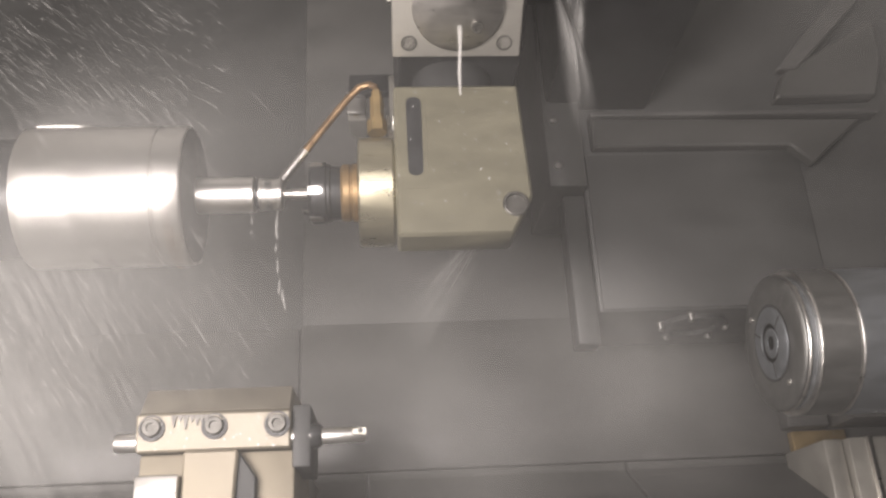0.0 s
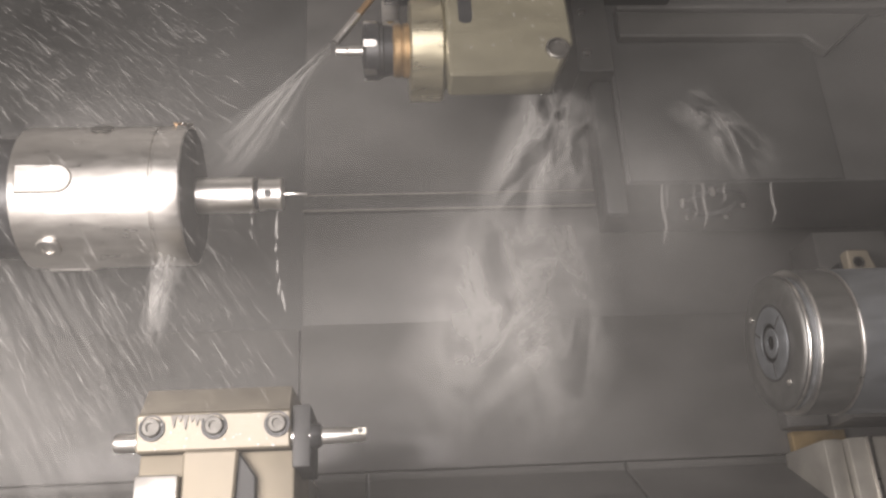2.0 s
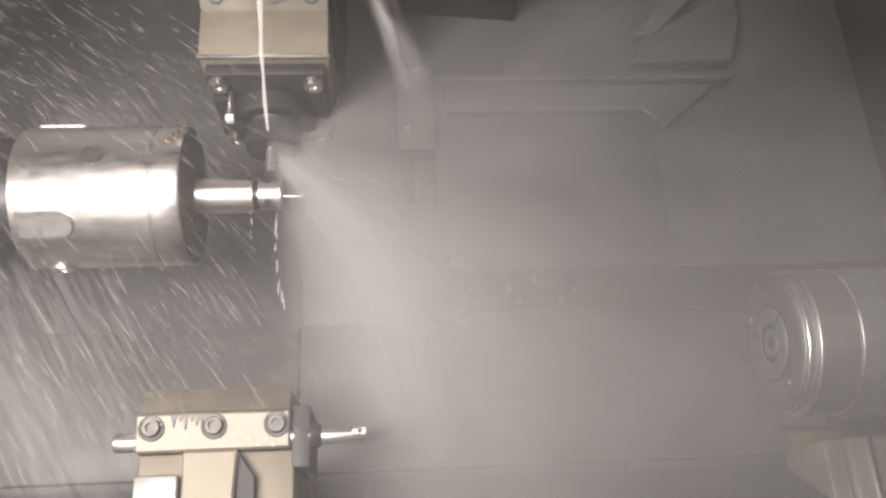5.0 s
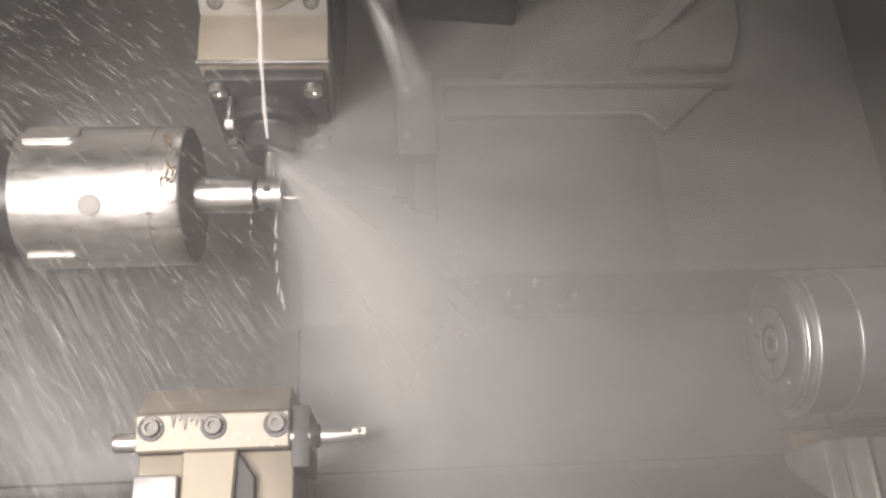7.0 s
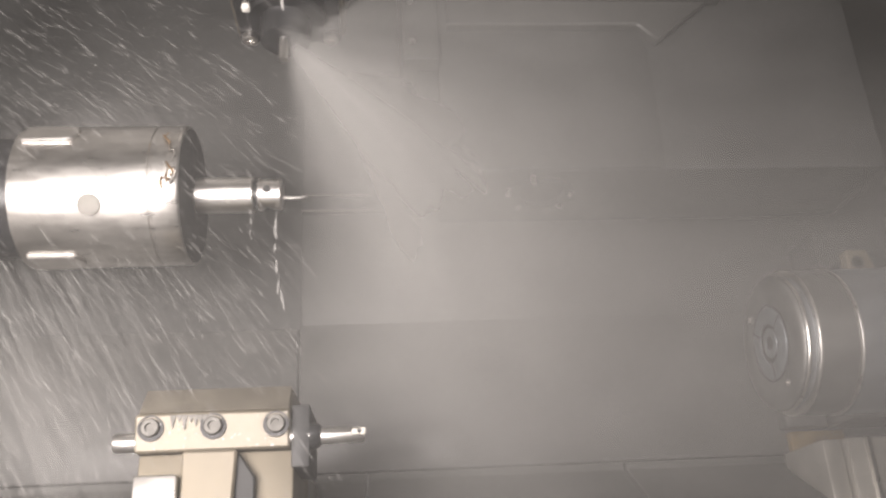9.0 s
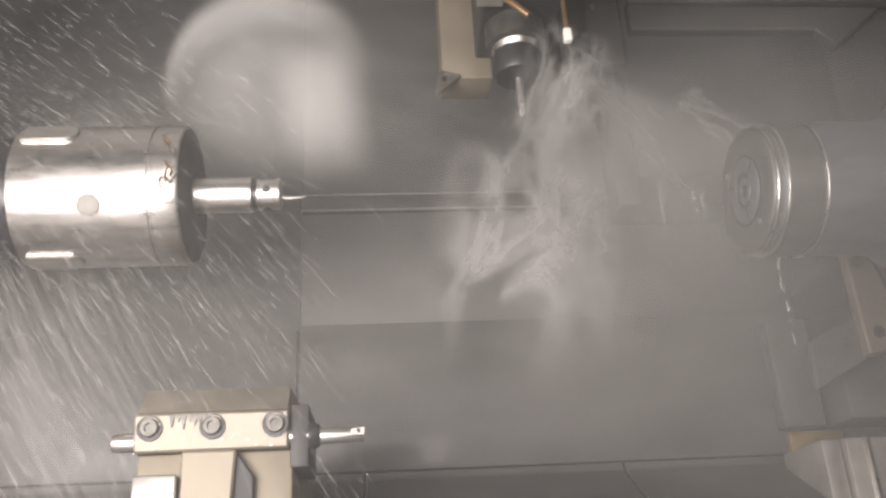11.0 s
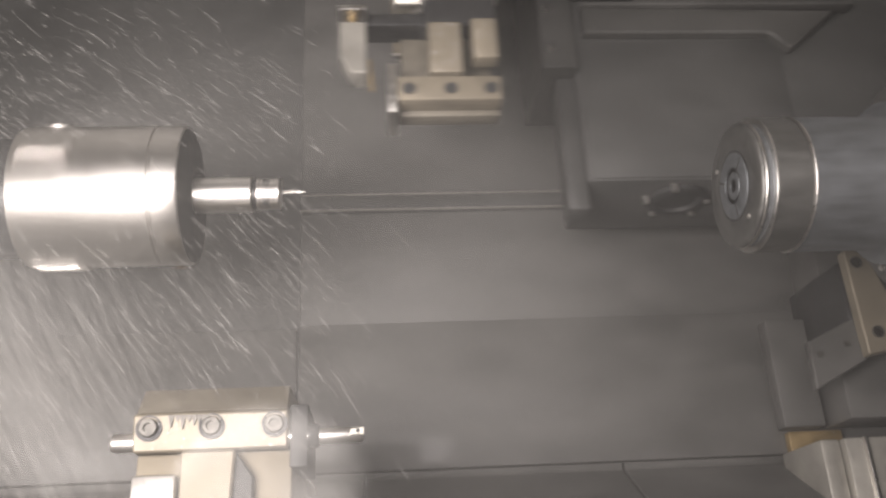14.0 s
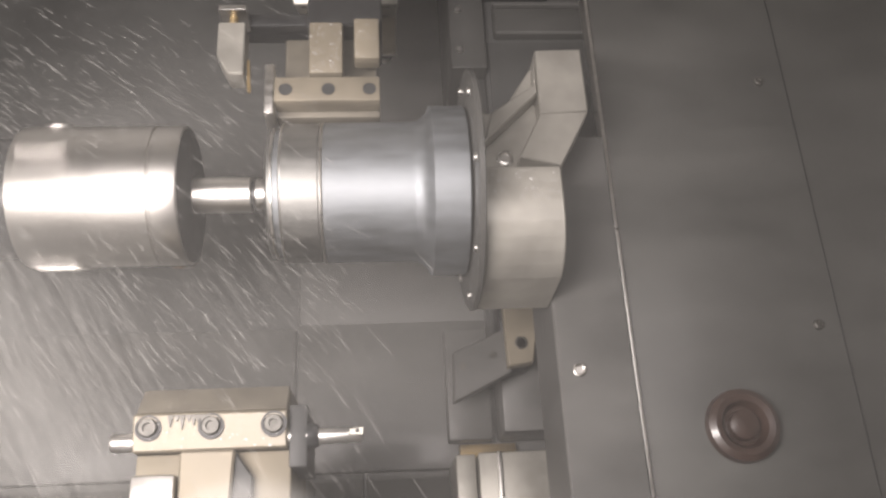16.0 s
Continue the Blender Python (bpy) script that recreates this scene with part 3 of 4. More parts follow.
# ---- coolant: veils of mist, streams and drops, all in rigid pieces ----
def mist_material(name, amount, su, sv, contrast=(0.35, 0.75), head=12.0, tail=1.6, side=2.0, detail=4.0, rounded=False, webbed=False):
    """White droplet veil: thin at its rim, uneven inside. u runs along the flow, v across it."""
    mat = bpy.data.materials.new(name)
    mat.use_nodes = True
    nt = mat.node_tree
    nt.nodes.clear()
    add = lambda kind: nt.nodes.new("ShaderNode" + kind)

    def maths(op, a, b):
        n = add("Math")
        n.operation = op
        for k, v in ((0, a), (1, b)):
            if isinstance(v, (int, float)):
                n.inputs[k].default_value = v
            else:
                nt.links.new(v, n.inputs[k])
        return n.outputs[0]

    def smooth(v, top):
        n = add("MapRange")
        n.interpolation_type = "SMOOTHSTEP"
        n.inputs["From Max"].default_value = top
        nt.links.new(v, n.inputs[0])
        return n.outputs[0]

    uv = add("UVMap")
    sep = add("SeparateXYZ")
    nt.links.new(uv.outputs[0], sep.inputs[0])
    u, v = sep.outputs[0], sep.outputs[1]
    if rounded:
        du, dv = maths("SUBTRACT", u, 0.5), maths("SUBTRACT", v, 0.5)
        far = maths("POWER", maths("ADD", maths("MULTIPLY", du, du), maths("MULTIPLY", dv, dv)), 0.5)
        mask = smooth(maths("SUBTRACT", 0.5, far), 1 / head)
    else:
        mask = smooth(u, 1 / head)
        mask = maths("MULTIPLY", mask, smooth(maths("SUBTRACT", 1.0, u), 1 / tail))
        mask = maths("MULTIPLY", mask, smooth(v, 1 / side))
        mask = maths("MULTIPLY", mask, smooth(maths("SUBTRACT", 1.0, v), 1 / side))
    mp = add("Mapping")
    mp.inputs["Scale"].default_value = (su, sv, 1)
    info = add("ObjectInfo")
    nt.links.new(uv.outputs[0], mp.inputs[0])
    shift = add("CombineXYZ")
    nt.links.new(maths("MULTIPLY", info.outputs["Random"], 40.0), shift.inputs[2])
    vec = add("VectorMath")
    nt.links.new(mp.outputs[0], vec.inputs[0])
    nt.links.new(shift.outputs[0], vec.inputs[1])
    nz = add("TexNoise")
    nz.inputs["Scale"].default_value, nz.inputs["Detail"].default_value, nz.inputs["Roughness"].default_value, nz.inputs["Distortion"].default_value = 1.0, detail, 0.55, 0.6
    nt.links.new(vec.outputs[0], nz.inputs["Vector"])
    mr = add("MapRange")
    mr.inputs["From Min"].default_value, mr.inputs["From Max"].default_value = contrast
    body = nz.outputs["Fac"]
    if webbed:
        # torn sheets of water: bright threads where the noise crosses its middle
        off = maths("ABSOLUTE", maths("SUBTRACT", body, 0.5), 0.0)
        wide = add("TexNoise")
        wide.inputs["Scale"].default_value, wide.inputs["Detail"].default_value = 0.45, 2.0
        nt.links.new(vec.outputs[0], wide.inputs["Vector"])
        body = maths("ADD", maths("SUBTRACT", 0.42, maths("MULTIPLY", off, 3.2)), maths("MULTIPLY", wide.outputs["Fac"], 0.75))
    nt.links.new(body, mr.inputs[0])
    fac = maths("MULTIPLY", maths("MULTIPLY", mask, mr.outputs[0]), amount)
    clear, white, glow, both, mix, out = add("BsdfTransparent"), add("BsdfDiffuse"), add("BsdfTranslucent"), add("MixShader"), add("MixShader"), add("OutputMaterial")
    white.inputs[0].default_value = glow.inputs[0].default_value = (0.53, 0.524, 0.505, 1)
    both.inputs[0].default_value = 0.4
    nt.links.new(white.outputs[0], both.inputs[1])
    nt.links.new(glow.outputs[0], both.inputs[2])
    nt.links.new(fac, mix.inputs[0])
    nt.links.new(clear.outputs[0], mix.inputs[1])
    nt.links.new(both.outputs[0], mix.inputs[2])
    nt.links.new(mix.outputs[0], out.inputs[0])
    return mat


MIST_AIR = mist_material("thin_air_haze", 0.105, 2.4, 2.0, (-0.5, 0.75), 2.6, 14, 2.6, 3.0)
MIST_BEAM = mist_material("bright_mist_beam", 0.58, 1.4, 3.0, (0.0, 0.7), 30, 1.1, 2.5, 4.0)
FOAM = mist_material("torn_foaming_water", 0.72, 2.4, 3.0, (0.38, 0.98), 7, 2.0, 2.6, 7.0, False, True)
MIST_FAN = mist_material("fine_mist_fan", 0.2, 1.6, 3.2, (0.1, 0.7), 40, 1.1, 3.6)
MIST_BROAD = mist_material("broad_mist", 0.45, 1.6, 4.0, (-0.1, 0.7), 40, 1.3, 5.0)
MIST_SOFT = mist_material("soft_mist_cloud", 0.24, 1.4, 1.8, (0.1, 0.7), 2.1, 2.2, 2.2, 3.0, True)
MIST_BACK = mist_material("background_mist", 0.24, 2.2, 2.6, (-0.1, 0.7), 3.0, 3.0, 3.0, 4.0)
MIST_HANG = mist_material("hanging_mist", 0.26, 1.3, 1.5, (-0.3, 0.6), 2.8, 2.2, 2.2, 3.0, True)
MIST_JET = mist_material("coolant_jet", 0.75, 2.0, 14.0, (0.3, 0.7), 40, 1.2, 2.4)
MIST_RAIN = mist_material("driving_spray", 0.24, 4.0, 34.0, (0.42, 0.8), 4, 2.5, 3.0, 6.0)
CURTAIN = mist_material("white_water_curtain", 0.8, 1.2, 3.0, (0.25, 0.65), 60, 1.6, 2.2)
RIM = mist_material("painted_drop_glint", 0.19, 0.8, 0.9, (-0.3, 0.5), 3.0, 2.2, 2.4, 1.0)
DROP = mist_material("drop_on_the_glass", 0.14, 1.4, 1.6, (-0.4, 0.6), 2.6, 2.1, 2.1, 1.0, True)


def water_material():
    mat = bpy.data.materials.new("water")
    mat.use_nodes = True
    nt = mat.node_tree
    b = nt.nodes["Principled BSDF"]
    b.inputs["Base Color"].default_value = (0.86, 0.84, 0.81, 1)
    b.inputs["Roughness"].default_value = 0.15
    b.inputs["Alpha"].default_value = 0.62
    return mat


def drop_material(name, alpha):
    mat = water_material()
    mat.name = name
    mat.node_tree.nodes["Principled BSDF"].inputs["Alpha"].default_value = alpha
    return mat


WATER = drop_material("white_foaming_water", 0.3)
FAINT = drop_material("falling_drops", 0.14)
STREAK = drop_material("streaking_drops", 0.072)


def veil(name, at, mat, parent, nu=18, nv=12):
    """A thin veil: at(u, v) gives its place in millimetres."""
    bm = bmesh.new()
    layer = bm.loops.layers.uv.new("UVMap")
    grid = [[bm.verts.new(Vector(at(i / nu, j / nv)) * MM) for j in range(nv + 1)] for i in range(nu + 1)]
    for i in range(nu):
        for j in range(nv):
            f = bm.faces.new((grid[i][j], grid[i + 1][j], grid[i + 1][j + 1], grid[i][j + 1]))
            for loop, (a, b) in zip(f.loops, ((i, j), (i + 1, j), (i + 1, j + 1), (i, j + 1))):
                loop[layer].uv = (a / nu, b / nv)
    me = bpy.data.meshes.new(name)
    bm.to_mesh(me)
    bm.free()
    for p in me.polygons:
        p.use_smooth = True
    me.materials.append(mat)
    ob = new(name, me)
    ob.parent = parent
    return ob


def fan(origin, a0, a1, length, deep=0.0, bulge=20.0, near=2.0):
    """A fan of spray from origin, between two angles in the x-z plane."""
    def at(u, v):
        a, r = radians(a0 + (a1 - a0) * v), near + length * u
        return (origin[0] + r * math.cos(a), origin[1] + deep * u - bulge * u * math.sin(math.pi * v) + 4 * math.sin(7 * u + 5 * v), origin[2] + r * math.sin(a))
    return at


def patch(x0, z0, x1, z1, y, bulge=12.0, wide=40.0):
    """A band of spray that flows from one point to another."""
    d = Vector((x1 - x0, z1 - z0))
    n = Vector((d.y, -d.x)).normalized() * wide
    def at(u, v):
        return (x0 + d.x * u + n.x * (v - 0.5), y - bulge * math.sin(math.pi * v) * math.sin(math.pi * u) + 3 * math.sin(6 * u + 4 * v), z0 + d.y * u + n.y * (v - 0.5))
    return at


def mill_spray():
    ob = thing("coolant_spray", "white coolant jet and splashes under the milling head", "coolant", "coolant sprays", "stuff")
    part("stream", tube([(1.8, -44, -40), (1.4, -44, -66), (1.7, -44, -84), (0.9, -44, -96), (0.5, -43, -106), (-0.4, -42, -118), (-0.5, -42, -128)], [1.1, 1.4, 1.0, 1.2, 0.7, 0.8, 0.4]), WATER, ob)
    veil("curtain", patch(47, -70, 50, -150, -38, 4, 13), CURTAIN, ob)
    veil("curtain", patch(56, -70, 47, -118, -38, 4, 8), CURTAIN, ob)
    veil("splash", patch(8, -190, -10, -330, 14, 12, 120), MIST_SOFT, ob)
    veil("splash", patch(44, -176, 118, -262, 20, 12, 90), MIST_SOFT, ob)
    veil("splash", patch(36, -160, 120, -300, 34, 12, 140), MIST_SOFT, ob)
    return ob


def tube_jet():
    ob = thing("coolant_jet", "white jet of coolant from the copper tube", "coolant", "coolant sprays", "stuff")
    veil("jet", fan((-77, 3, -143.5), -137, -113, 112, -10, 3), MIST_JET, ob)
    veil("jet", fan((-77, 0, -143.5), -131, -121, 84, -8, 2), MIST_JET, ob)
    return ob


def drill_spray():
    ob = thing("coolant_spray", "white coolant mist below the drill head", "coolant", "coolant sprays", "stuff")
    for name, at, mat in (("jet", fan((22, -24, -157), -112, -20, 120, 0, 6), MIST_SOFT), ("mist", fan((22, 14, -154), -112, -6, 210, 30, 4), MIST_BROAD)):
        veil(name, at, mat, ob)
    return ob


def flange_spray():
    ob = thing("coolant_spray", "dense white coolant fan blown across the chip space", "coolant", "coolant sprays", "stuff")
    for name, at, mat in (("mist", fan((-1, -20, -153), -92, 14, 330, -32, 18), MIST_FAN), ("beam", fan((-2, -3, -152), -86, -6, 320, -6, 0), MIST_BEAM),
                          ("mist", fan((0, 10, -150), -94, 60, 350, 44, -6), MIST_BROAD),
                          ("curtain", patch(46, -90, 66, -158, -38, 4, 17), CURTAIN)):
        veil(name, at, mat, ob)
    part("stream", tube([(-1.6, -44, -60), (-1.0, -44, -84), (-1.4, -44, -98), (-0.2, -44, -108), (0.6, -43, -122), (1.0, -43, -133), (2.2, -43, -143), (3.0, -42, -155), (4.6, -42, -168)], [1.1, 1.4, 1.0, 1.3, 0.8, 1.0, 0.6, 0.9, 0.5]), WATER, ob)
    return ob


SPRAYS = [mill_spray(), drill_spray(), flange_spray()]
JET = tube_jet()


def foam_splash(dx, dz):
    """Torn sheets of coolant that pour down below the working tool, and runlets under the slide; dx, dz: the slide's place."""
    ob = thing("foaming_splash", "torn white sheets of foaming coolant pouring down", "coolant", "coolant sprays", "stuff")
    veil("sheet", patch(76, 52, 36, -40, -8, 10, 44), FOAM, ob)
    veil("sheet", patch(84, 44, 62, -14, 2, 8, 36), FOAM, ob)
    veil("sheet", patch(52, -8, 22, -120, 4, 14, 92), FOAM, ob)
    veil("sheet", patch(66, 0, 60, -110, 16, 12, 70), FOAM, ob)
    veil("sheet", patch(158 + dx, 92 + dz, 206 + dx, 30 + dz, 66, 4, 42), FOAM, ob)
    for x, l, w in ((143, 34, 1.0), (146, 16, 0.6), (161, 22, 0.5), (166, 26, 0.9), (178, 12, 0.6), (204, 24, 0.9)):
        x, z = x + dx, 38 + dz
        part("runlet", tube([(x, 74, z), (x - 1.5, 74, z - l * 0.4), (x - 1, 74, z - l * 0.75), (x - 4, 74, z - l)], [w * 0.5, w, w * 0.8, 0.3], 8), FAINT, ob)
    return ob


FOAMS = [foam_splash(0, 0), foam_splash(-12, -30)]


def needles(name, count, region, slope, length, width, label, seed, parent=None):
    """Many thin flying drops, each a stretched four sided needle."""
    rng = random.Random(seed)
    verts, faces = [], []
    for _ in range(count):
        x, y, z = region(rng)
        a = radians(slope + z * 0.11 + rng.gauss(0, 4))
        d = Vector((math.cos(a), 0.1 * rng.gauss(0, 1), math.sin(a)))
        l, w = length * rng.uniform(0.25, 1.0) ** 1.6, width * rng.uniform(0.4, 1.0)
        side, up = d.cross(Vector((0, 1, 0))).normalized(), Vector((0, 1, 0))
        c, k = Vector((x, y, z)), len(verts)
        verts += [(c - d * l / 2) * MM, (c + d * l * 0.2 + side * w) * MM, (c + d * l * 0.2 + up * w) * MM, (c + d * l * 0.2 - side * w) * MM, (c + d * l * 0.2 - up * w) * MM, (c + d * l / 2) * MM]
        for i in range(4):
            p, q = k + 1 + i, k + 1 + (i + 1) % 4
            faces += [(k, p, q), (k + 5, q, p)]
    me = bpy.data.meshes.new(name)
    me.from_pydata([tuple(v) for v in verts], [], faces)
    me.materials.append(STREAK)
    ob = new(name, me)
    if parent:
        ob.parent = parent
    return tagged(ob, label, "coolant drops", "", "stuff") if label else ob


def left_region(rng):
    u = rng.random() ** 1.9
    y = rng.uniform(-70, 60)
    z = rng.uniform(-135, 95)
    x = -215 + 150 * u - 0.1 * z + rng.gauss(0, 8)
    return x, y, z


RAIN = [needles("flying_drops", 1700, left_region, -46, 21, 0.25, "thin slanting streaks of flying coolant", 3),
        needles("flying_drops", 800, left_region, -42, 10, 0.3, "short slanting streaks of flying coolant", 8),
        needles("flying_drops", 260, lambda r: (r.gauss(-40, 90), r.uniform(-60, 80), r.uniform(-130, 100)), -60, 1.8, 0.26, "scattered fine coolant drops", 12)]


def clouds():
    made = []
    for rows in (((-225, 70, -105, -150, 38, 90, MIST_RAIN), (-250, 20, -130, -190, 52, 120, MIST_RAIN), (-190, 110, -60, -60, 66, 90, MIST_RAIN), (-235, 50, -110, -175, 58, 130, MIST_RAIN)),
                 ((-230, -20, -120, -150, 46, 90, MIST_SOFT), (-215, 60, -130, 40, 60, 90, MIST_SOFT)),
                 ((-310, 30, 225, 30, 160, 400, MIST_BACK),),
                 ((-6, -62, 290, -62, -62, 290, MIST_HANG),),
                 ((-225, -66, 235, -66, -96, 290, MIST_AIR),),
                 ((-240, 0, -40, -30, -42, 190, MIST_SOFT), (-220, -40, -60, -20, -56, 150, MIST_SOFT))):
        ob = thing("mist_cloud", "pale drifting coolant mist in the work space", "coolant mist", "mist clouds", "stuff")
        for x0, z0, x1, z1, y, wide, mat in rows:
            veil("mist", patch(x0, z0, x1, z1, y, 14, wide), mat, ob)
        made.append(ob)
    return made


CLOUDS = clouds()


def runoff():
    ob = thing("coolant_runoff", "white coolant running off the spindle nose", "coolant", "coolant sprays", "stuff")
    veil("sheet", patch(-106, -18, -112, -74, -4, 2, 15), FOAM, ob)
    veil("sheet", patch(-105, -22, -118, -60, 4, 2, 11), FOAM, ob)
    return ob


RUNOFF = runoff()


def beads(name, path, count, seed, parent, size=0.6):
    """A broken thread of falling drops along a path."""
    rng = random.Random(seed)
    for i in range(count):
        u = (i + rng.uniform(-0.3, 0.3)) / count * (len(path) - 1)
        k = max(0, min(int(u), len(path) - 2))
        p = Vector(path[k]).lerp(Vector(path[k + 1]), max(0, u - k))
        h, w = rng.uniform(0.8, 7.0), size * rng.uniform(0.4, 1.0)
        q = p + Vector((rng.uniform(-0.7, 0.7), 0, -h))
        part(name, tube([p, p.lerp(q, 0.3), p.lerp(q, 0.75), q], [w * 0.2, w * 0.8, w, w * 0.3], 6), FAINT, parent)


def drips():
    ob = thing("dripping_coolant", "broken white threads of coolant below the bar", "coolant", "", "stuff")
    beads("drop", [(-70, 0, -7), (-70.5, 0, -20), (-69, 0, -36), (-66, 0, -50)], 11, 2, ob, 0.8)
    beads("drop", [(-81, 0, -7.6), (-80.5, 0, -24)], 4, 4, ob, 0.5)
    return ob


DRIPS = drips()


def sub_drip():
    ob = thing("dripping_coolant", "broken thread of coolant under the sub spindle", "coolant", "", "stuff")
    beads("drop", [(-14, -2, -29.5), (-15, -2, -42), (-14, -2, -56), (-16, -2, -76)], 10, 9, ob, 0.75)
    return ob


SUBDRIP = sub_drip()


def glass_drop():
    ob = thing("water_drop", "blurred water drop that runs down the front glass", "water drop")

    def disc(u, v):
        a, b = 2 * u - 1, 2 * v - 1
        return (a * math.sqrt(1 - b * b / 2) * 9.0, -1.5 * (1 - a * a) * (1 - b * b), b * math.sqrt(1 - a * a / 2) * 8.5)

    def crescent(u, v):
        w = radians(205 - 215 * u)
        r = 7.6 - (1.0 + 3.6 * math.sin(math.pi * u * 0.9)) * v
        return (r * math.cos(w) * 1.05, -1.0 - 0.4 * math.sin(math.pi * v), r * math.sin(w))

    def belly(u, v):
        return (2.8 + 8.0 * (v - 0.5) + 1.4 * u, -1.6, 3.8 - 12.0 * u)

    veil("film", disc, DROP, ob)
    # light bent by the drop, painted as two pale veils
    veil("crescent", crescent, RIM, ob, 28, 10)
    veil("belly", belly, RIM, ob)
    return ob


GLASS = glass_drop()


# ---- what moves ----
DROP_PATH = [(0, (-0.03301, -0.28922, -0.10747, 22, 0, -4)), (10.5, (-0.03301, -0.28922, -0.10747, 22, 0, -4)), (11.0, (-0.03375, -0.28032, -0.12901, 22, 0, -4)), (11.3, (-0.03371, -0.27752, -0.13582, 22, 0, -4)), (11.5, (-0.03396, -0.27681, -0.13751, 22, 0, -4)), (11.6, (-0.03338, -0.27630, -0.13887, 22, 0, -4)), (11.8, (-0.03337, -0.27319, -0.14644, 22, 0, -4)), (12, (-0.03344, -0.27194, -0.14946, 22, 0, -4)), (12.2, (-0.03452, -0.27094, -0.15168, 22, 0, -4)), (12.8, (-0.03419, -0.26957, -0.15510, 22, 0, -4)), (13.5, (-0.03381, -0.26928, -0.15588, 22, 0, -4)), (14, (-0.03444, -0.26885, -0.15679, 22, 0, -4)), (14.5, (-0.03510, -0.26811, -0.15846, 22, 0, -4)), (16, (-0.03599, -0.26682, -0.16145, 22, 0, -4))]


def motions():
    # the turret: seconds, along the spindle axis, height of the drum's axis, index angle
    rows = [(0, 7, 150, 0), (0.5, 11, 150, 0), (0.6, 25, 150, 0), (0.8, 28, 150, 0), (1.25, 28.5, 150, 0), (1.4, 28.8, 176, 0), (1.5, 28.8, 191, 0),
            (1.6, 29, 208, 0), (1.8, 29, 221, 0), (2.0, 31, 223, 0), (2.2, 57, 224, 0), (2.4, 58.7, 225, 0), (2.7, 58.7, 225, 0), (2.75, 55, 225, 40),
            (2.85, 44, 225, 100), (2.95, 40, 226, 120), (3.2, 41, 226, 120), (3.4, 37, 221, 120), (3.5, 31.7, 213, 120), (3.6, 11, 198, 120), (3.7, -9, 192, 140),
            (3.75, -20, 185, 180), (3.82, -33, 180, 210), (3.9, -50, 178, 210), (4.0, -70, 176, 210), (4.2, -73.5, 175, 210), (6.3, -73.5, 173, 210), (8.0, -73.5, 170, 210),
            (8.4, -73.5, 170, 210), (8.5, -73.5, 193, 210), (8.6, -73, 215, 210), (8.8, -71, 230, 210), (9.05, -66, 232, 210), (9.15, -50, 230, 180), (9.3, -25, 228, 120),
            (11.3, 41.8, 228, 120), (12.5, 44, 225, 120), (13.05, 44, 225, 120), (13.12, 45, 222, 60), (13.2, 46, 214, 5), (13.27, 47, 218, -50), (13.34, 48, 223, -84), (13.4, 49, 225, -90),
            (13.7, 48, 226, -90), (13.8, 43, 226, -90), (13.9, 31, 226, -90), (14.0, 11.5, 226, -90), (14.1, -11, 226, -90), (14.2, -30, 226, -90), (14.32, -40, 226, -90),
            (14.5, -40.6, 226, -90), (16, -40.6, 226, -90)]
    walk(TURRET, [(t, pose(x * MM, 0, z * MM, a)) for t, x, z, a in rows])
    walk(CARRIER, [(t, pose(x * MM, 0, z * MM)) for t, x, z, a in rows])
    # each station's spray swings with it, and points up over the drum while its tool is away
    swings = (((0, 0), (2.7, 0), (2.82, 80), (2.95, 160), (3.0, 180), (16, 180)),
              ((0, 180), (2.72, 180), (2.8, 120), (2.88, 60), (2.95, 0), (3.6, 0), (3.7, 60), (3.76, 120), (3.82, 180), (9.1, 180), (9.2, 120), (9.3, 60), (9.4, 0), (13.05, 0), (13.13, 60), (13.2, 120), (13.27, 180), (16, 180)),
              ((0, 180), (3.62, 180), (3.7, 120), (3.76, 60), (3.82, 0), (9.05, 0), (9.15, 60), (9.25, 120), (9.35, 180), (16, 180)))
    for ob, swing in zip(SPRAYS, swings):
        st, sa = zip(*swing)
        rt = [r[0] for r in rows]
        steps = [(t, np.interp(t, rt, [r[1] for r in rows]), np.interp(t, rt, [r[2] for r in rows]), np.interp(t, st, sa)) for t in sorted(set(rt) | set(st))]
        walk(ob, [(t, pose(x * MM, 0, z * MM, a)) for t, x, z, a in steps])
    # the jet bursts out once the tube has left the bar
    starts = {0: (106, 44, 12), 0.4: (106, 44, 12), 0.5: (50, 30, 6)}
    puts = [(t, *starts.get(t, (0, 0, 0))) for t in (0, 0.4, 0.5, 0.6)] + [(r[0], 0, 0, 0) for r in rows if 0.6 < r[0] <= 2.7] + [(2.8, 90, 40, 60), (2.95, 120, 44, 300), (16, 120, 44, 300)]
    walk(JET, [(t, pose((np.interp(t, rt, [r[1] for r in rows]) + x) * MM, y * MM, (np.interp(t, rt, [r[2] for r in rows]) + z) * MM)) for t, x, y, z in puts])
    # spray and mist drift slowly along their flow
    for ob, (dx, dz) in zip(RAIN, ((60, -66), (40, -38), (8, -40))):
        walk(ob, [(0, pose(-dx * MM / 2, 0, -dz * MM / 2)), (16, pose(dx * MM / 2, 0, dz * MM / 2))])
    for ob, (dx, dz) in zip(CLOUDS, ((22, -26), (14, -8), (-30, 6))):
        walk(ob, [(0, pose(-dx * MM / 2, 0, -dz * MM / 2)), (8, pose(dx * MM / 4, 0, 0)), (16, pose(dx * MM / 2, 0, dz * MM / 2))])
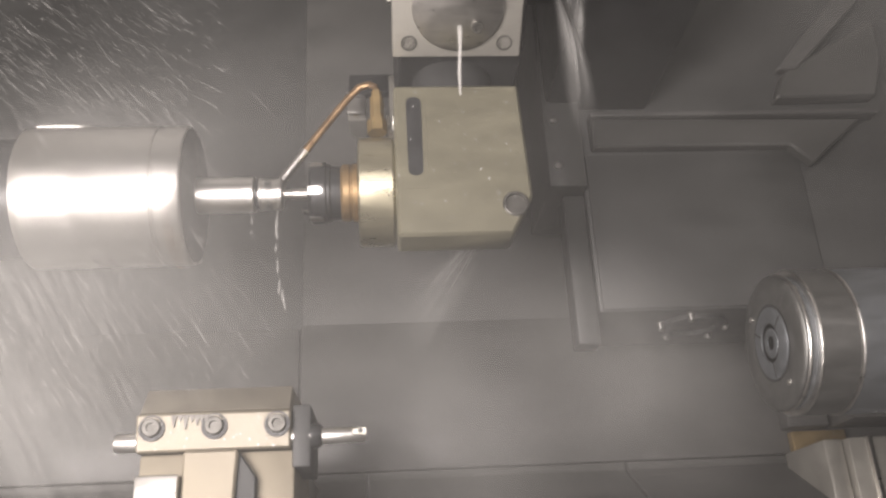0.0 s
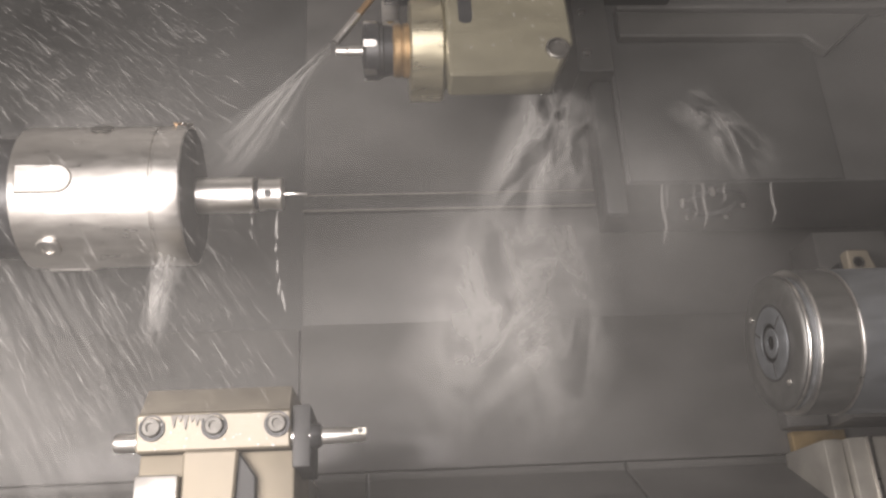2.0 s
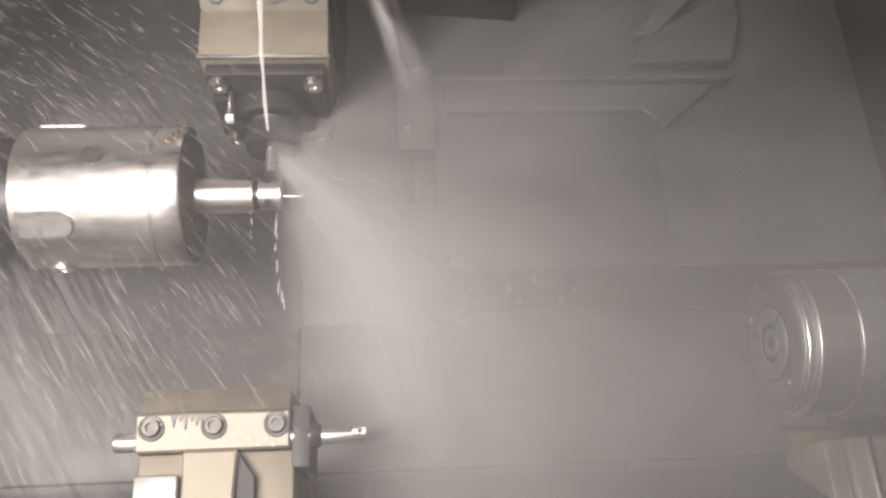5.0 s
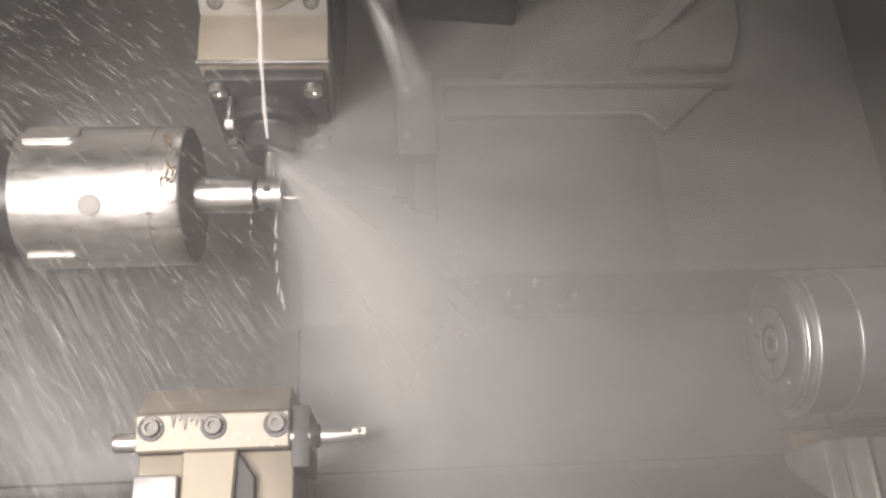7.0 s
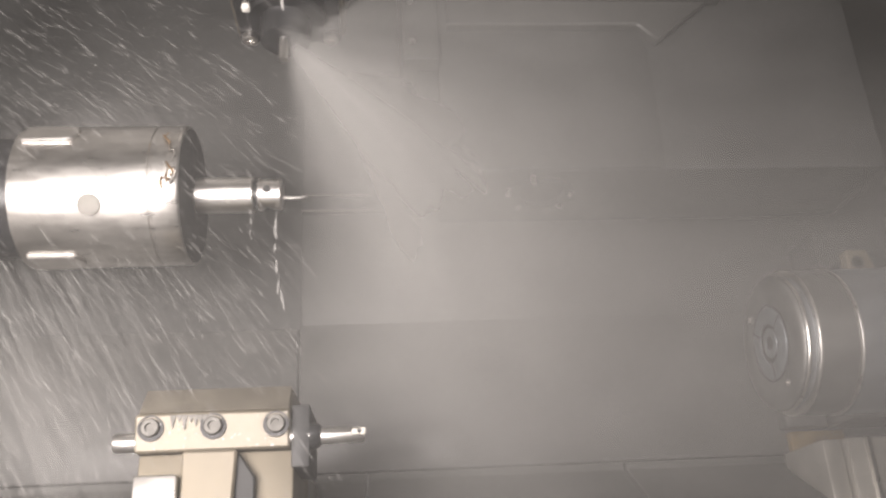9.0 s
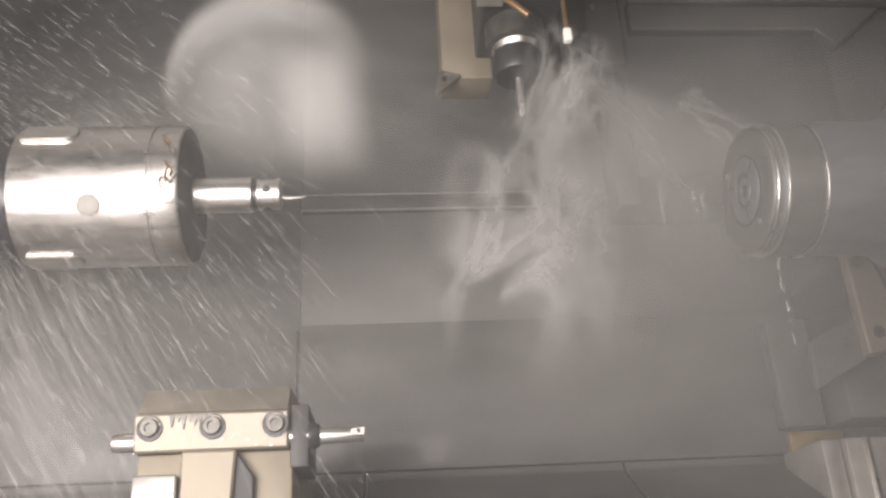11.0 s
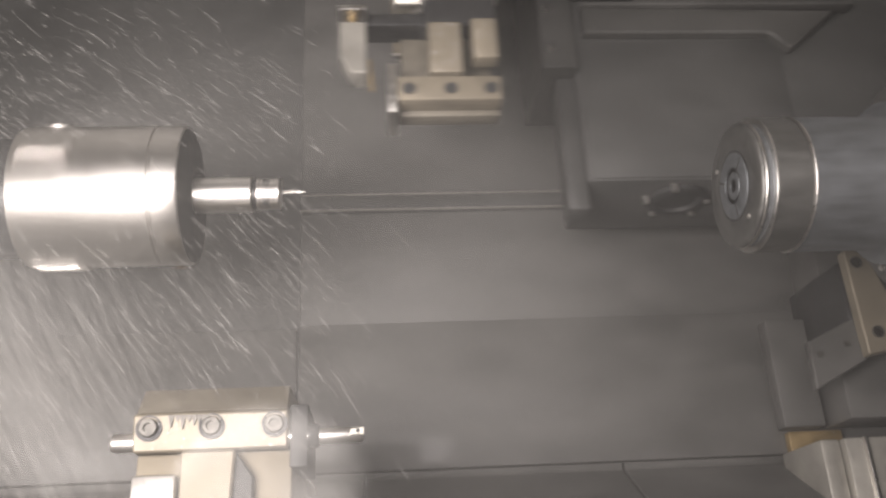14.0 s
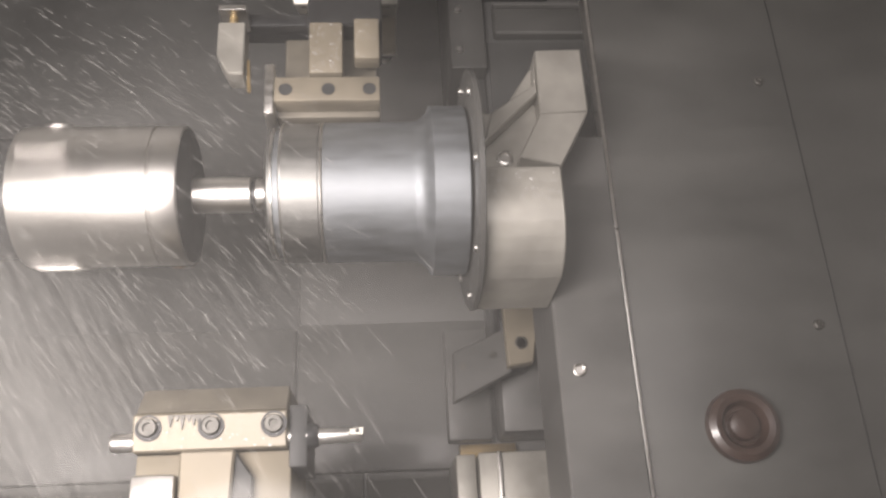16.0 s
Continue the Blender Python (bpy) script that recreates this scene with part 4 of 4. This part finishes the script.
    # the thick mist billows up under the drill and flange sprays, then blows away
    walk(CLOUDS[3], [(t, pose(x * MM, 0, z * MM)) for t, x, z in ((0, 84, 138), (1.5, 84, 136), (2.5, 76, 130), (3.0, 40, 60), (3.4, 12, -4), (4.0, 26, -36), (6.5, 34, -46), (9.0, 34, -40), (11.0, 0, -6), (12.0, 12, -10), (12.9, 150, -110), (13.6, 320, -200), (16, 340, -220))])
    # the haze in the air drifts; the cloud round the main spindle thickens whenever it spins
    walk(CLOUDS[4], [(0, pose(-0.006, 0, 0)), (8, pose(0.006, 0, 0.004)), (16, pose(-0.002, 0, -0.004))])
    walk(CLOUDS[5], [(t, pose(x * MM, 0, z * MM)) for t, x, z in ((0, 14, -26), (0.6, 10, -32), (1.6, -90, -80), (8, -110, -96), (13.4, -90, -84), (14.2, -46, -40), (15.0, -44, -40), (16, -52, -50))])
    # foam pours from above while the mill and later the drill stand back, then falls into the tray
    falls = (((0, -8, 40, 300), (1.1, -8, 40, 300), (1.35, -24, 14, 30), (1.5, -22, 0, -8), (1.7, -20, 0, 0), (2.1, -14, 0, 0), (2.4, 0, 0, 0), (2.7, 0, 0, -4), (2.9, -8, 0, 18), (3.4, -8, 0, 22), (3.55, -22, 0, 10), (3.7, -30, 0, -60), (3.9, -20, 0, -330), (16, -20, 0, -330)),
             ((0, -5, 40, 300), (9.6, -5, 40, 300), (10.2, -5, 10, 60), (10.6, -5, 0, 32), (11.5, -5, 0, 30), (12.0, 0, 0, 28), (12.6, 6, 0, 20), (12.75, 12, 4, -20), (12.88, 16, 10, -140), (13.0, 16, 10, -330), (16, 16, 10, -330)))
    for ob, rows_of in zip(FOAMS, falls):
        walk(ob, [(t, pose(x * MM, y * MM, z * MM)) for t, x, y, z in rows_of])
    # a sheet of coolant runs off the spindle nose when it stops, then falls away
    walk(RUNOFF, [(t, pose(x * MM, 0, z * MM)) for t, x, z in ((0, 0, 44), (1.3, 0, 44), (1.7, 2, 4), (2.0, -6, 0), (2.4, 0, 2), (2.8, 2, -4), (3.0, 0, -30), (3.3, 0, -190), (16, 0, -190))])
    walk(GLASS, [(t, pose(*p)) for t, p in DROP_PATH])
    # sub spindle: along the axis, height
    sub = [(0, 155.2, -72.7), (9.3, 155.2, -72.7), (9.8, 157, -62), (10.8, 158, -8), (11.3, 157.5, 0), (11.7, 156, 0), (12.2, 153.7, 0), (14.65, 153.7, 0), (14.75, 146, 0), (14.8, 138, 0), (14.9, 112, 0),
           (15.0, 83, 0), (15.1, 52, 0), (15.2, 20, 0), (15.3, -10, 0), (15.4, -37, 0), (15.5, -44.9, 0), (15.7, -48.5, 0), (16, -49.7, 0)]
    walk(SUB, [(t, pose(x * MM, 0, z * MM)) for t, x, z in sub])
    wet = ((0, 30, 42), (10.3, 30, 42), (10.8, 0, 0), (13.3, 0, 0), (13.8, 0, -40), (14.2, 0, -210), (16, 0, -210))
    wt, wx, wz = zip(*wet)
    st, sx, sz = zip(*sub)
    walk(SUBDRIP, [(t, pose((np.interp(t, st, sx) + np.interp(t, wt, wx)) * MM, 0, (np.interp(t, st, sz) + np.interp(t, wt, wz)) * MM)) for t in sorted(set(st) | set(wt))])
    walk(DRIPS, [(t, pose(0, 0, z * MM)) for t, z in ((0, 0), (9.3, 0), (9.8, -40), (10.2, -250), (16, -250))])
    walk(SUBCAR, [(t, pose((min(x, 153.7) if t > 9 else 153.7) * MM, 0, 0)) for t, x, z in sub])
    # full speed at first and at the end: a new angle every frame; it halts with a key in sight, then indexes once
    spin = [(k / FPS, 75 + 84 * (round(0.8 * FPS) - k)) for k in range(round(0.8 * FPS) + 1)]
    spin += [(0.9, 75), (3.25, 75), (3.5, 33), (3.75, -30), (4.0, -90), (4.2, -165), (4.5, -245), (5.0, -320), (5.8, -360), (13.8, -360)]
    spin += [(13.8 + k / FPS, -360 - 84 * k) for k in range(1, round(2.2 * FPS) + 1)]
    walk(MAIN, [(t, pose(0, 0, 0, -a)) for t, a in spin])
    walk(BAR, [(t, pose(0, 0, 0, -a)) for t, a in spin])


motions()
